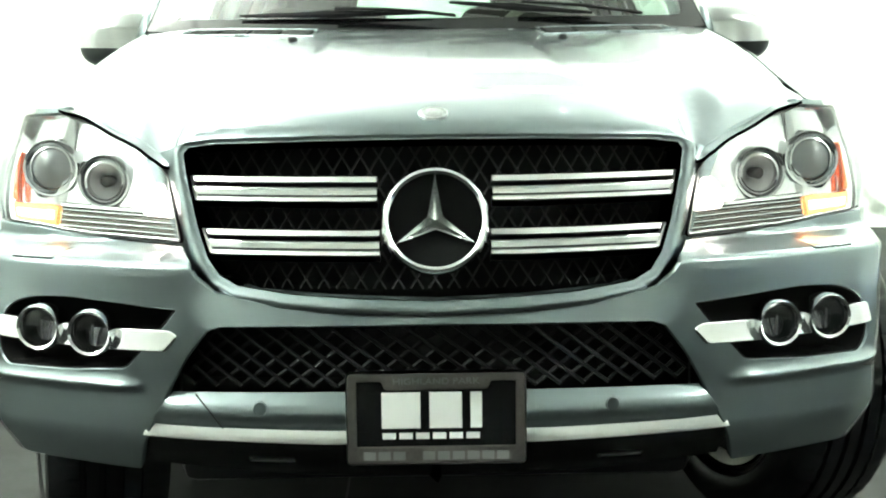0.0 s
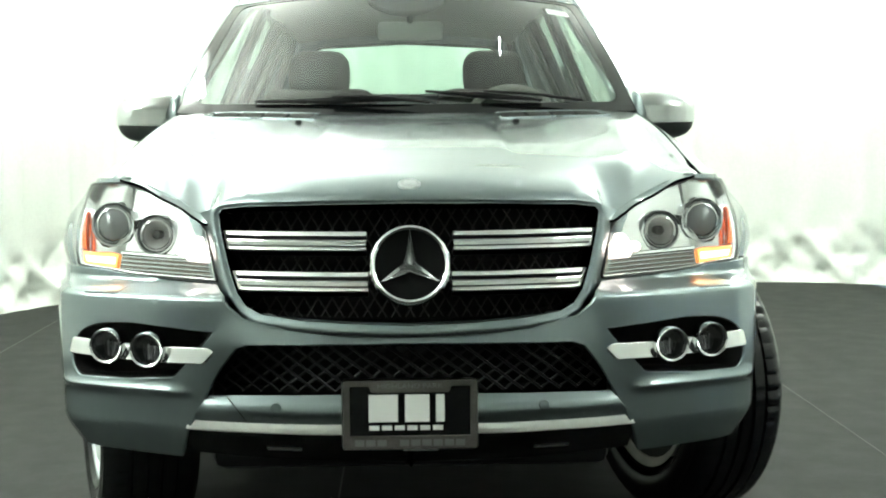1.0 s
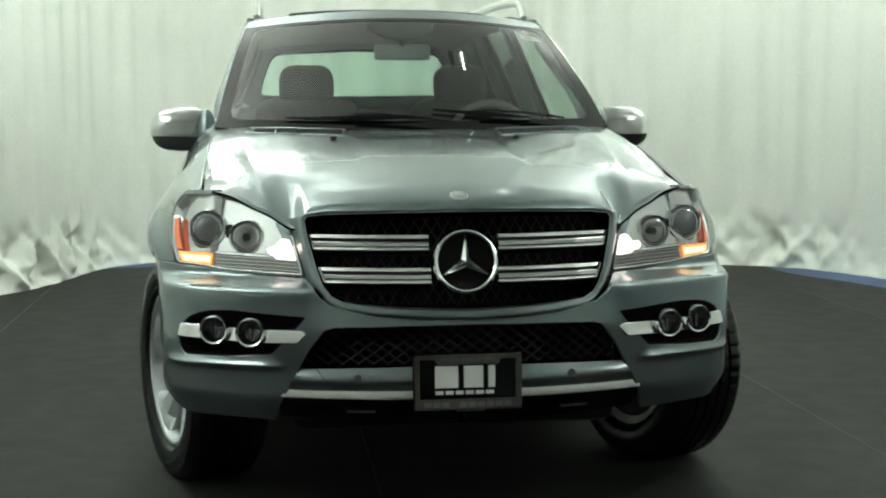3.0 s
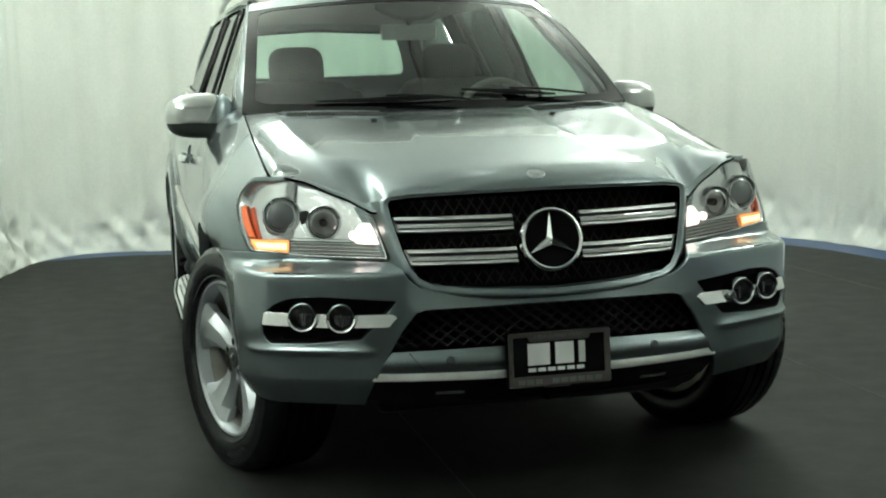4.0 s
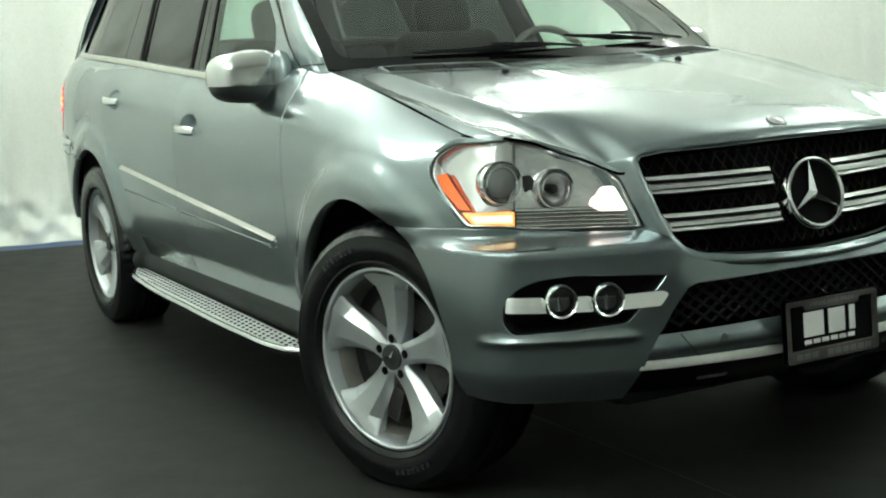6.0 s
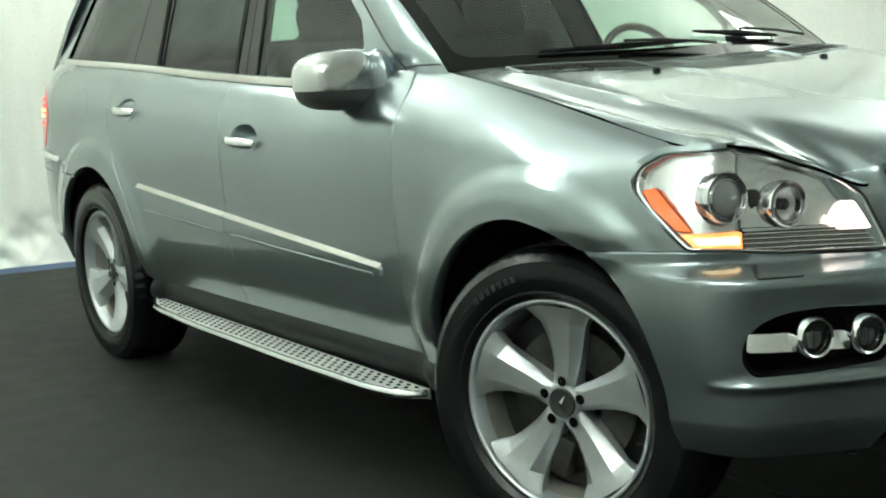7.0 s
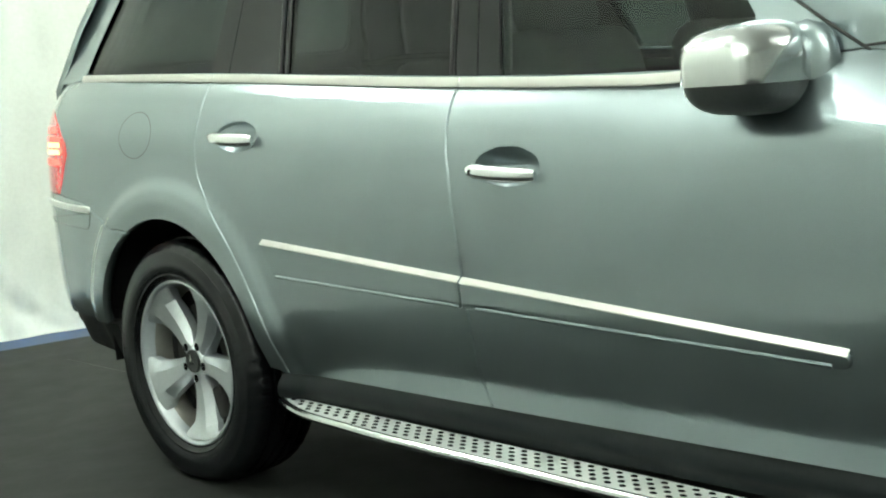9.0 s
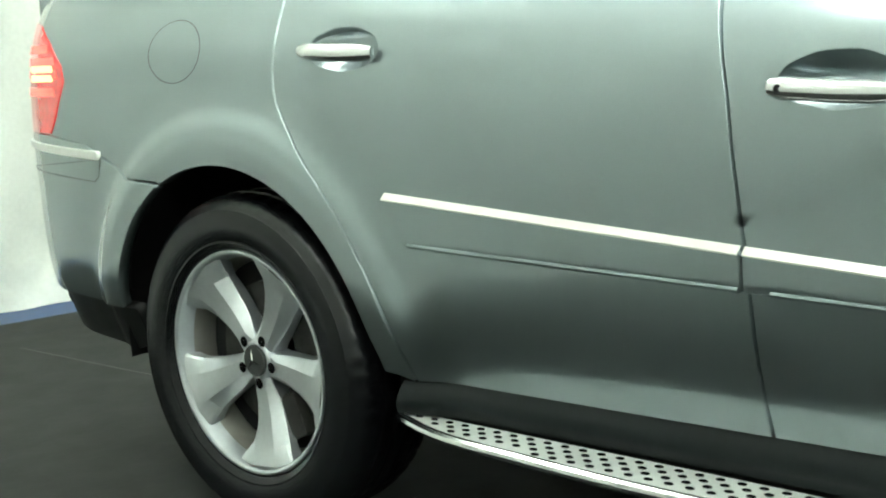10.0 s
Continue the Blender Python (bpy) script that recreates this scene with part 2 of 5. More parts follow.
def skin(name, outline, holes, fn, mat, parent, label="", step=0.025, depth=0.02, side=1, bevel=0.003):
    """A curved panel: a flat outline with holes, filled with a fine net and mapped to space by fn; its edges turn in by depth.
    side: +1 or -1, the way the panel faces, as cross(d/du, d/dv) gives it."""
    outline = refine(outline, step)
    holes = [refine(h, step) for h in holes]
    lo, hi = outline.min(0), outline.max(0)
    gx, gy = np.meshgrid(np.arange(lo[0] + step / 2, hi[0], step), np.arange(lo[1] + step / 2, hi[1], step))
    gx[1::2] += step / 2
    grid = np.stack([gx.ravel(), gy.ravel()], 1)
    keep = inside(grid, outline) & (edge_distance(grid, outline) > 0.4 * step)
    for h in holes:
        keep &= ~inside(grid, h) & (edge_distance(grid, h) > 0.4 * step)
    grid = grid[keep]
    pts, edges = [], []
    for loop in (outline, *holes):
        base = len(pts)
        pts += list(loop)
        edges += [(base + i, base + (i + 1) % len(loop)) for i in range(len(loop))]
    pts += list(grid)
    from mathutils import geometry
    v2, _, tris, *_ = geometry.delaunay_2d_cdt([Vector(q) for q in pts], edges, [], 0, 1e-6)
    v2 = np.array([tuple(q) for q in v2])
    tris = np.array([tuple(f) for f in tris])
    mid = v2[tris].mean(1)
    keep = inside(mid, outline)
    for h in holes:
        keep &= ~inside(mid, h)
    tris = tris[keep]

    def normal(uv):
        e = 1e-3
        du = fn(uv + (e, 0)) - fn(uv - (e, 0))
        dv = fn(uv + (0, e)) - fn(uv - (0, e))
        n = np.cross(du, dv) * side
        return n / (np.linalg.norm(n, axis=1)[:, None] + 1e-12)

    verts, norms, faces = [fn(v2)], [normal(v2)], [tris if side > 0 else tris[:, ::-1]]
    faces = [tuple(f) for f in faces[0]]
    count = len(v2)
    if depth:
        for k, loop in enumerate((outline, *holes)):
            p, n = fn(loop), normal(loop)
            tangent = np.roll(p, -1, 0) - np.roll(p, 1, 0)
            out = np.cross(tangent, n)
            area = np.sum(loop[:, 0] * np.roll(loop[:, 1], -1) - np.roll(loop[:, 0], -1) * loop[:, 1])
            out *= np.sign(area) * (1 if k == 0 else -1) * side
            out /= np.linalg.norm(out, axis=1)[:, None] + 1e-12
            m = len(loop)
            r = min(bevel, depth / 2)
            verts += [p, p + out * r * 0.7 - n * r, p + out * r * 0.7 - n * depth]
            norms += [n, (n + 1.2 * out) / np.linalg.norm(n + 1.2 * out, axis=1)[:, None], out]
            for ring in range(2):
                a, b = count + ring * m, count + (ring + 1) * m
                faces += [(a + i, a + (i + 1) % m, b + (i + 1) % m, b + i) for i in range(m)]
            count += 3 * m
    return mesh_of(name, np.concatenate(verts), faces, mat, parent, label, True, np.concatenate(norms))


def sheet(name, fn, us, vs, mat, parent, label="", side=1, close_u=False):
    """A net of points fn(u, v)."""
    us, vs = np.asarray(us, float), np.asarray(vs, float)
    uu, vv = np.meshgrid(us, vs, indexing="ij")
    p = fn(np.stack([uu.ravel(), vv.ravel()], 1))
    n, m = len(us), len(vs)
    faces = []
    for i in range(n if close_u else n - 1):
        for j in range(m - 1):
            a, b = i * m + j, ((i + 1) % n) * m + j
            f = (a, b, b + 1, a + 1)
            faces.append(f if side > 0 else f[::-1])
    return mesh_of(name, p, faces, mat, parent, label)


def tube(bm, path, radius, sides=8, caps=True, squash=1.0, up=None):
    """A round bar along a path; radius may be a list."""
    path = [Vector(q) for q in path]
    radius = radius if isinstance(radius, (list, tuple, np.ndarray)) else [radius] * len(path)
    rings = []
    for i, q in enumerate(path):
        d = (path[min(i + 1, len(path) - 1)] - path[max(i - 1, 0)]).normalized()
        ref = Vector(up) if up else (Vector((0, 0, 1)) if abs(d.z) < 0.9 else Vector((1, 0, 0)))
        a = d.cross(ref).normalized()
        b = a.cross(d).normalized()
        rings.append([bm.verts.new(q + (a * math.cos(t) + b * math.sin(t) * squash) * radius[i]) for t in [2 * math.pi * k / sides for k in range(sides)]])
    for r, s in zip(rings, rings[1:]):
        for k in range(sides):
            bm.faces.new((r[k], r[(k + 1) % sides], s[(k + 1) % sides], s[k]))
    if caps:
        bm.faces.new(rings[0][::-1])
        bm.faces.new(rings[-1])


def lathe(bm, profile, segments=48, matrix=None, closed=False):
    """Turns (radius, height) pairs round the local z axis."""
    m = matrix or Matrix()
    rings = []
    for r, h in profile:
        rings.append([bm.verts.new(m @ Vector((r * math.cos(t), r * math.sin(t), h))) for t in [2 * math.pi * k / segments for k in range(segments)]])
    pairs = list(zip(rings, rings[1:])) + ([(rings[-1], rings[0])] if closed else [])
    for a, b in pairs:
        for k in range(segments):
            bm.faces.new((a[k], a[(k + 1) % segments], b[(k + 1) % segments], b[k]))
    return rings


def box(bm, x0, x1, y0, y1, z0, z1, bevel=0.0, matrix=None, segments=2):
    made = bmesh.ops.create_cube(bm, size=1)["verts"]
    for v in made:
        v.co = Vector(((x0 + x1) / 2 + v.co.x * (x1 - x0), (y0 + y1) / 2 + v.co.y * (y1 - y0), (z0 + z1) / 2 + v.co.z * (z1 - z0)))
    if bevel:
        made = list({v for f in bmesh.ops.bevel(bm, geom=list({e for v in made for e in v.link_edges}), offset=bevel, segments=segments, profile=0.5, affect="EDGES")["faces"] for v in f.verts} | {v for v in made if v.is_valid})
    if matrix:
        for v in made:
            if v.is_valid:
                v.co = matrix @ v.co
    return made


def prism(bm, outline, thick, matrix):
    """A flat outline (x, y) raised by thick along its z, then placed."""
    a = [bm.verts.new(matrix @ Vector((x, y, 0))) for x, y in outline]
    b = [bm.verts.new(matrix @ Vector((x, y, thick))) for x, y in outline]
    bm.faces.new(a[::-1])
    bm.faces.new(b)
    for i in range(len(a)):
        bm.faces.new((a[i], a[(i + 1) % len(a)], b[(i + 1) % len(a)], b[i]))


# ---- the room ----
PLAN = bend([(0.3, 6.05), (-0.6, 6.25), (-1.35, 6.45), (-1.85, 6.1), (-2.15, 5.1), (-2.6, 4.2), (-3.3, 2.4), (-4.2, -0.5), (-4.6, -4.0), (-3.8, -7.2), (0.0, -8.2), (3.8, -7.2), (4.6, -4.0), (4.5, 0.0), (4.1, 3.0), (3.85, 4.6), (3.3, 5.45), (2.3, 5.75), (1.3, 5.9)], 24, closed=True)
LENGTHS = np.concatenate([[0], np.cumsum(np.linalg.norm(np.diff(np.vstack([PLAN, PLAN[:1]]), axis=0), axis=1))])
ROUND = LENGTHS[-1]


def plan_at(s):
    loop = np.vstack([PLAN, PLAN[:1]])
    s = np.mod(s, ROUND)
    p = np.stack([np.interp(s, LENGTHS, loop[:, 0]), np.interp(s, LENGTHS, loop[:, 1])], -1)
    q = np.stack([np.interp(np.mod(s + 0.05, ROUND), LENGTHS, loop[:, 0]), np.interp(np.mod(s + 0.05, ROUND), LENGTHS, loop[:, 1])], -1)
    d = q - p
    d /= np.linalg.norm(d, axis=-1)[..., None] + 1e-9
    return p, np.stack([d[..., 1], -d[..., 0]], -1)


FOLDS = np.random.RandomState(7)
FREQ = FOLDS.randint(34, 190, 14)
PHASE = FOLDS.rand(14) * 6.28
WEIGHT = FOLDS.rand(14) * 0.6 + 0.4


def curtain_fn(uv):
    s, v = uv[:, 0], uv[:, 1]
    p, n = plan_at(s)
    a = 2 * np.pi * s / ROUND
    fold = sum(w * np.sin(f * a + ph + 0.25 * np.sin(1.3 * v + ph)) for f, ph, w in zip(FREQ, PHASE, WEIGHT)) / 5.0
    fold = np.tanh(2.0 * fold) * 0.75
    # one side hangs almost flat
    fold = fold * (1 - 0.6 * ramp(-1.2, -2.4, p[:, 0]))

    def tent(f, ph, slant):
        return 1 - np.abs(np.mod(f * s + ph + slant * v, 1.0) * 2 - 1)
    # crumpled hem: creased facets where slanting tents meet
    heap = tent(1.9, 0.3, 1.1) * tent(1.37, 0.7, -1.7) + 0.8 * tent(3.7, 0.1, -3.2) * tent(2.9, 0.9, 2.8) + 0.45 * tent(6.3, 0.5, 4.6) * tent(5.4, 0.2, -5.1)
    patchy = 0.55 + 0.45 * np.sin(2.1 * s + 1.0) * np.sin(0.83 * s)
    rise = np.exp(-(v / 0.30) ** 2) * (1 - np.exp(-v / 0.05))
    out = fold * (0.055 - 0.03 * np.exp(-v / 0.1)) + 0.24 * patchy * rise * (heap - 0.45) - 0.06 * np.exp(-v / 0.14)
    z = v + 0.004
    return np.stack([p[:, 0] + n[:, 0] * out, p[:, 1] + n[:, 1] * out, z], 1)


vs = np.concatenate([np.linspace(0, 0.6, 31), np.linspace(0.66, CEIL, 14)])
# the curtain hangs round the far end; plain walls close the rest
ends = [float(LENGTHS[np.argmin(np.linalg.norm(PLAN - q, axis=1))]) for q in ((-4.45, -2.0), (4.55, -1.0))]
curtain = sheet("wall_curtain", curtain_fn, np.arange(ends[1], ROUND + ends[0], 0.022), vs, CLOTH, None)


def wall_fn(uv):
    p, _ = plan_at(uv[:, 0])
    return np.stack([p[:, 0], p[:, 1], uv[:, 1]], 1)


# unseen wall, its paleness set to throw light back onto the car's nose
plain = sheet("wall_plain", wall_fn, np.arange(ends[0] - 0.1, ends[1] + 0.2, 0.15), [0.0, CEIL], WALLPAINT, None)
tagged(plain, "unseen plain wall, pale to reflect light onto the car", "wall", kind="structure")
tagged(curtain, "white cloth studio curtain hanging in soft folds to the floor", "curtain", kind="structure")

# the floor: a blue painted ground with a dark sheet over it
bm = bmesh.new()
ring = [bm.verts.new((q[0] * 1.1, q[1] * 1.1, 0.0)) for q in PLAN[::3]]
bm.faces.new(ring)
bmesh.ops.triangulate(bm, faces=bm.faces)
floor = part("floor", bm, BLUE, None, smooth=False)
tagged(floor, "blue painted studio floor showing along the curtain", "floor", kind="structure")

centre = np.array([0.3, -1.0])


def inset(margin):
    p, n = plan_at(np.linspace(0, ROUND, 160, endpoint=False))
    if np.mean(np.sum(n * (p - centre), 1)) < 0:
        n = -n
    return p - n * margin


# the sheet stops short of the curtain at the far end and along one side only
mat_loop = inset(0.03)
mx, my = mat_loop[:, 0], mat_loop[:, 1]
short = 0.30 * ramp(-1.95, -1.5, mx) * ramp(1.5, 1.0, mx) * ramp(3.0, 4.5, my) + 0.46 * ramp(3.15, 3.5, mx) * ramp(5.6, 5.2, my)
away = mat_loop - centre
mat_loop = mat_loop - away / np.linalg.norm(away, axis=1)[:, None] * short[:, None]
covering = skin("floor_covering", mat_loop, [], lambda uv: np.stack([uv[:, 0], uv[:, 1], np.full(len(uv), 0.004)], 1), FLOOR, None, step=0.4, depth=0.0035)
tagged(covering, "dark grey rubbery floor sheet with faint joints", "floor sheet", kind="structure")

for x in (-2.05, -0.22, 1.61, 3.0):
    bm = bmesh.new()
    box(bm, x - 0.003, x + 0.003, -7.0, 4.2 if x > 2 else 5.3, 0.003, 0.0052, 0.0008)
    part("sheet_joint", bm, FLOORJOINT, covering)

bm = bmesh.new()
ring = [bm.verts.new((q[0] * 1.1, q[1] * 1.1, CEIL)) for q in PLAN[::3]]
bm.faces.new(ring[::-1])
bmesh.ops.triangulate(bm, faces=bm.faces)
tagged(part("ceiling", bm, CEILING, None, smooth=False), "plain pale studio ceiling", "ceiling", kind="structure")

# ---- the car: its surfaces ----
car = new("car")
car.empty_display_size = 0.2
tagged(car, "silver-green metallic SUV with chrome grille, parked on the dark floor", "car")

HUB = 0.372
REAR = 3.075
ARCH = 0.455
FRONT_C, REAR_C = 0.065, REAR + 0.02
TOP = spline([-0.45, -0.37, -0.30, -0.1, 0.2, 0.5, 0.69, 0.82, 1.0, 1.2, 1.5, 1.87, 2.93, 3.72, 4.2], [0.972, 0.988, 1.000, 1.04, 1.105, 1.155, 1.179, 1.181, 1.160, 1.142, 1.147, 1.163, 1.225, 1.26, 1.27])
TOPX = spline([-0.45, -0.30, -0.1, 0.3, 0.55, 0.69, 0.8, 1.0, 1.2, 2.0, 4.2], [0.75, 0.770, 0.772, 0.766, 0.757, 0.752, 0.772, 0.790, 0.795, 0.795, 0.795])
LOWER = spline([0.2, 0.30, 0.36, 0.405, 0.43, 0.46, 0.48, 0.51, 0.55, 0.62, 0.78], [0.785, 0.826, 0.850, 0.866, 0.875, 0.886, 0.8925, 0.899, 0.9045, 0.909, 0.913])
UPPER = spline([0, 0.25, 0.5, 0.7, 0.85, 0.95, 1.0, 1.1], [0.913, 0.913, 0.905, 0.888, 0.856, 0.822, 0.795, 0.73])
TAPER = spline([-0.6, -0.40, -0.25, -0.165, 0.0, 0.4, 2.0, 3.2, 3.55, 3.8, 3.95, 4.05, 4.12], [-0.16, -0.066, -0.03, -0.012, 0.004, 0.0, 0.006, 0.004, 0.0, -0.022, -0.058, -0.115, -0.21])


def side_x(y, z):
    u = (z - 0.76) / (TOP(y) - 0.76)
    narrow = TAPER(y) * (1 - ramp(0.6, 1.0, u) * ramp(0.6, 0.0, y))
    x = np.where(z < 0.76, LOWER(z), UPPER(u)) + narrow + (TOPX(y) - 0.795) * ramp(0.6, 1.0, u)
    for yc in (FRONT_C, REAR_C):
        d = np.hypot(y - yc, z - HUB) - ARCH
        t = np.clip((0.185 - d) / 0.135, 0, 2) ** 1.6
        x = x + 0.011 * ramp(0.130, 0.078, d)
        x = x + 0.019 * -0.07 * np.log((np.exp(-t / 0.07) + np.exp(-1 / 0.07)) / (1 + np.exp(-1 / 0.07)))
    # shoulder of the front wing beside the lamp
    x = x + 0.010 * ramp(-0.42, -0.27, y) * ramp(0.10, -0.12, y) * ramp(0.76, 0.82, z) * ramp(0.98, 0.86, z)
    x = x + 0.014 * ramp(-0.30, 0.02, y) * ramp(0.75, 0.25, y) * ramp(1.03, 0.84, z)
    return x


def side_fn(sign, off=0.0):
    return lambda uv: np.stack([sign * (side_x(uv[:, 0], uv[:, 1]) - off), uv[:, 0], uv[:, 1]], 1)


def arch_line(yc, a0, a1, n=24, r=ARCH):
    return [(yc + r * math.cos(t), HUB + r * math.sin(t)) for t in np.linspace(radians(a0), radians(a1), n)]


GLASS_X = spline([1.0, 1.14, 1.3, 1.5, 1.62, 1.70], [0.835, 0.795, 0.737, 0.662, 0.612, 0.56])


def upper_fn(sign, off=0.0):
    def f(uv):
        y, z = uv[:, 0], uv[:, 1]
        lift = (TOP(y) - 1.14) * (1 - 0.7 * ramp(1.14, 1.6, z))
        x = GLASS_X(z - lift) + (TOPX(y) - 0.795) * ramp(0.16, 0.0, z - TOP(y)) - 0.10 * ramp(3.4, 4.3, y) * 0.8 - off
        return np.stack([sign * x, y, z], 1)
    return f


# hood
HOOD_MID = spline([-0.70, -0.66, -0.62, -0.55, -0.4, -0.2, 0.0, 0.2, 0.45, 0.7], [0.925, 0.950, 0.975, 1.003, 1.037, 1.07, 1.10, 1.127, 1.163, 1.19])


LIP_X = np.array([0.0, 0.20, 0.41, 0.465, 0.493, 0.521, 0.592, 0.670, 0.718, 0.752, 0.764, 0.80])
LIP_Y = np.array([-0.664, -0.655, -0.620, -0.605, -0.592, -0.565, -0.510, -0.459, -0.437, -0.40, -0.33, -0.30])
LIP_D = spline([0.0, 0.38, 0.43, 0.465, 0.493, 0.521, 0.592, 0.670, 0.718, 0.752, 0.764, 0.80], [0.0, -0.005, -0.014, -0.031, -0.064, -0.062, -0.032, 0.012, 0.023, 0.022, 0.010, 0.008])
EDGE_UP = spline([-0.7, -0.35, -0.3, -0.2, -0.1, 0.0, 0.1, 0.2, 0.3, 0.4, 0.5, 0.6, 0.7], [0, 0, -0.004, -0.005, 0.0, 0.004, 0.0075, 0.009, 0.0065, 0.001, -0.004, -0.007, -0.008])


def hood_z(x, y):
    a = np.abs(x)
    z = HOOD_MID(y) - 0.062 * (a / 0.76) ** 2.2 * np.clip(1 - (y + 0.3) / 0.98, 0, 1.4)
    front = np.interp(a, LIP_X, LIP_Y)
    z = z + LIP_D(a) * ramp(front + 0.30 + 0.30 * ramp(0.56, 0.70, a), front, y)
    z = z + EDGE_UP(y) * ramp(0.62, 0.76, a)
    # shoulder ridges from the windscreen corners to the lamps, and the raised middle field
    ridge = 0.60 + 0.05 * ramp(-0.5, 0.6, y) - 0.05 * ramp(-0.2, -0.6, y)
    d = np.sqrt((a - ridge) ** 2 + 0.006 ** 2) - 0.006
    z = z + 0.011 * np.exp(-d / 0.05) * ramp(0.62, 0.3, y) * ramp(-0.66, -0.5, y)
    z = z - 0.006 * np.exp(-((a - ridge - 0.085) / 0.045) ** 2) * ramp(0.6, 0.2, y)
    edge = 0.235 + 0.03 * ramp(0.1, -0.3, y)
    z = z + 0.011 * ramp(0.76, 0.45, a) * ramp(-0.52, -0.15, y)
    z = z + 0.006 * ramp(edge + 0.035, edge - 0.010, a) * ramp(0.30, 0.14, y) * ramp(-0.42, 0.0, y)
    return z


def hood_fn(uv):
    return np.stack([uv[:, 0], uv[:, 1], hood_z(uv[:, 0], uv[:, 1])], 1)


# bumper plan: points along the nose from the middle to the wheel arch
NOSE = bend([(0, -0.775), (0.2, -0.768), (0.40, -0.738), (0.534, -0.702), (0.65, -0.656), (0.75, -0.608), (0.823, -0.565), (0.870, -0.508), (0.897, -0.43), (0.911, -0.32), (0.919, -0.20), (0.923, -0.10), (0.924, 0.05)], 10)
NOSE_S = np.concatenate([[0], np.cumsum(np.linalg.norm(np.diff(NOSE, axis=0), axis=1))])


def nose(s):
    a = np.abs(s)
    x, y = np.interp(a, NOSE_S, NOSE[:, 0]), np.interp(a, NOSE_S, NOSE[:, 1])
    e = 0.03
    dx = np.interp(a + e, NOSE_S, NOSE[:, 0]) - np.interp(np.maximum(a - e, 0), NOSE_S, NOSE[:, 0])
    dy = np.interp(a + e, NOSE_S, NOSE[:, 1]) - np.interp(np.maximum(a - e, 0), NOSE_S, NOSE[:, 1])
    n = np.hypot(dx, dy)
    return np.sign(s) * x, y, -dy / n * np.sign(s), dx / n   # inward normal is (-dy, dx)


def sx(x):
    """Arc length at the half-width x."""
    return float(np.interp(x, NOSE[:, 0], NOSE_S))


def sy(y):
    return float(np.interp(y, NOSE[:, 1], NOSE_S))


LEDGE = spline([0, sx(0.40), sx(0.486), sx(0.60), sx(0.75), sx(0.83), sy(-0.50), sy(-0.42), sy(-0.32), sy(-0.20), sy(0.0)], [0.05, 0.06, 0.085, 0.108, 0.117, 0.114, 0.092, 0.046, 0.010, -0.008, -0.012])


def bumper_in(s, z):
    a = np.abs(s)
    low = 0.058 * ramp(0.42, 0.29, z) + 0.006 * ramp(0.56, 0.47, z)
    ledge = LEDGE(a) * ramp(0.716, 0.756, z) ** 1.3 * ramp(0.36, 0.5, a)
    lip = -0.012 * np.exp(-((z - 0.503) / 0.011) ** 2) * ramp(0.52, 0.60, a) * ramp(sy(-0.46), sx(0.83), a)
    lean = 0.030 * ramp(0.60, 0.70, z) * ramp(0.5, 0.2, a)
    return low + ledge + lean + lip


def nose_fn(inward, off=0.0):
    def f(uv):
        s, z = uv[:, 0], uv[:, 1]
        x, y, nx, ny = nose(s)
        d = inward(s, z) + off
        return np.stack([x + nx * d, y + ny * d, z], 1)
    return f


bumper_fn = nose_fn(bumper_in)


def both(half):
    """A half outline from the middle out and back to the middle, made whole."""
    half = [tuple(q) for q in half]
    return half + [(-u, v) for u, v in half[::-1] if abs(u) > 1e-6]


def grille_y(x, z):
    a = np.abs(x)
    return np.interp(a, [0, 0.15, 0.25, 0.35, 0.45, 0.6], [-0.712, -0.708, -0.692, -0.668, -0.632, -0.56]) + (z - 0.82) * 0.28


def grille_fn(off=0.0):
    return lambda uv: np.stack([uv[:, 0], grille_y(uv[:, 0], uv[:, 1]) + off, uv[:, 1]], 1)


def lamp_in(s, z):
    return LEDGE(np.abs(s)) + (0.26 + 0.06 * ramp(sx(0.8), sy(-0.4), np.abs(s))) * (z - 0.762)


# ---- the car: nose ----
arch_front = [(sy(y), z) for y, z in arch_line(FRONT_C, 119.5, 184, 16)]
bump_top = [(0, 0.645), (0.2, 0.650), (0.33, 0.661), (0.40, 0.678), (0.435, 0.705), (0.452, 0.735), (sx(0.486), 0.750), (sx(0.66), 0.754), (sx(0.78), 0.762), (sx(0.857), 0.770), (sy(-0.40), 0.774), (sy(-0.30), 0.770), (sy(-0.184), 0.764)]
bump_low = [(sy(-0.412), 0.343), (sx(0.84), 0.338), (sx(0.70), 0.335), (sx(0.575), 0.332), (sx(0.488), 0.500), (sx(0.452), 0.560), (sx(0.412), 0.610), (sx(0.385), 0.619), (0.2, 0.623), (0, 0.625)]
FOG = rounded([(sx(0.840), 0.595), (sx(0.815), 0.636), (sx(0.765), 0.658), (sx(0.68), 0.664), (sx(0.462), 0.648), (sx(0.482), 0.622), (sx(0.566), 0.532), (sx(0.70), 0.522), (sx(0.825), 0.520), (sx(0.842), 0.550)], [0.02, 0.03, 0.03, 0.03, 0.01, 0.01, 0.012, 0.02, 0.02, 0.02])
fog_l = FOG[::-1] * (-1, 1)
bumper_parts = both(bump_top + arch_front + bump_low)
skin("front_bumper", bumper_parts, [FOG, fog_l], bumper_fn, PAINT, car, "painted front bumper with fog lamp recesses", 0.014, 0.018)

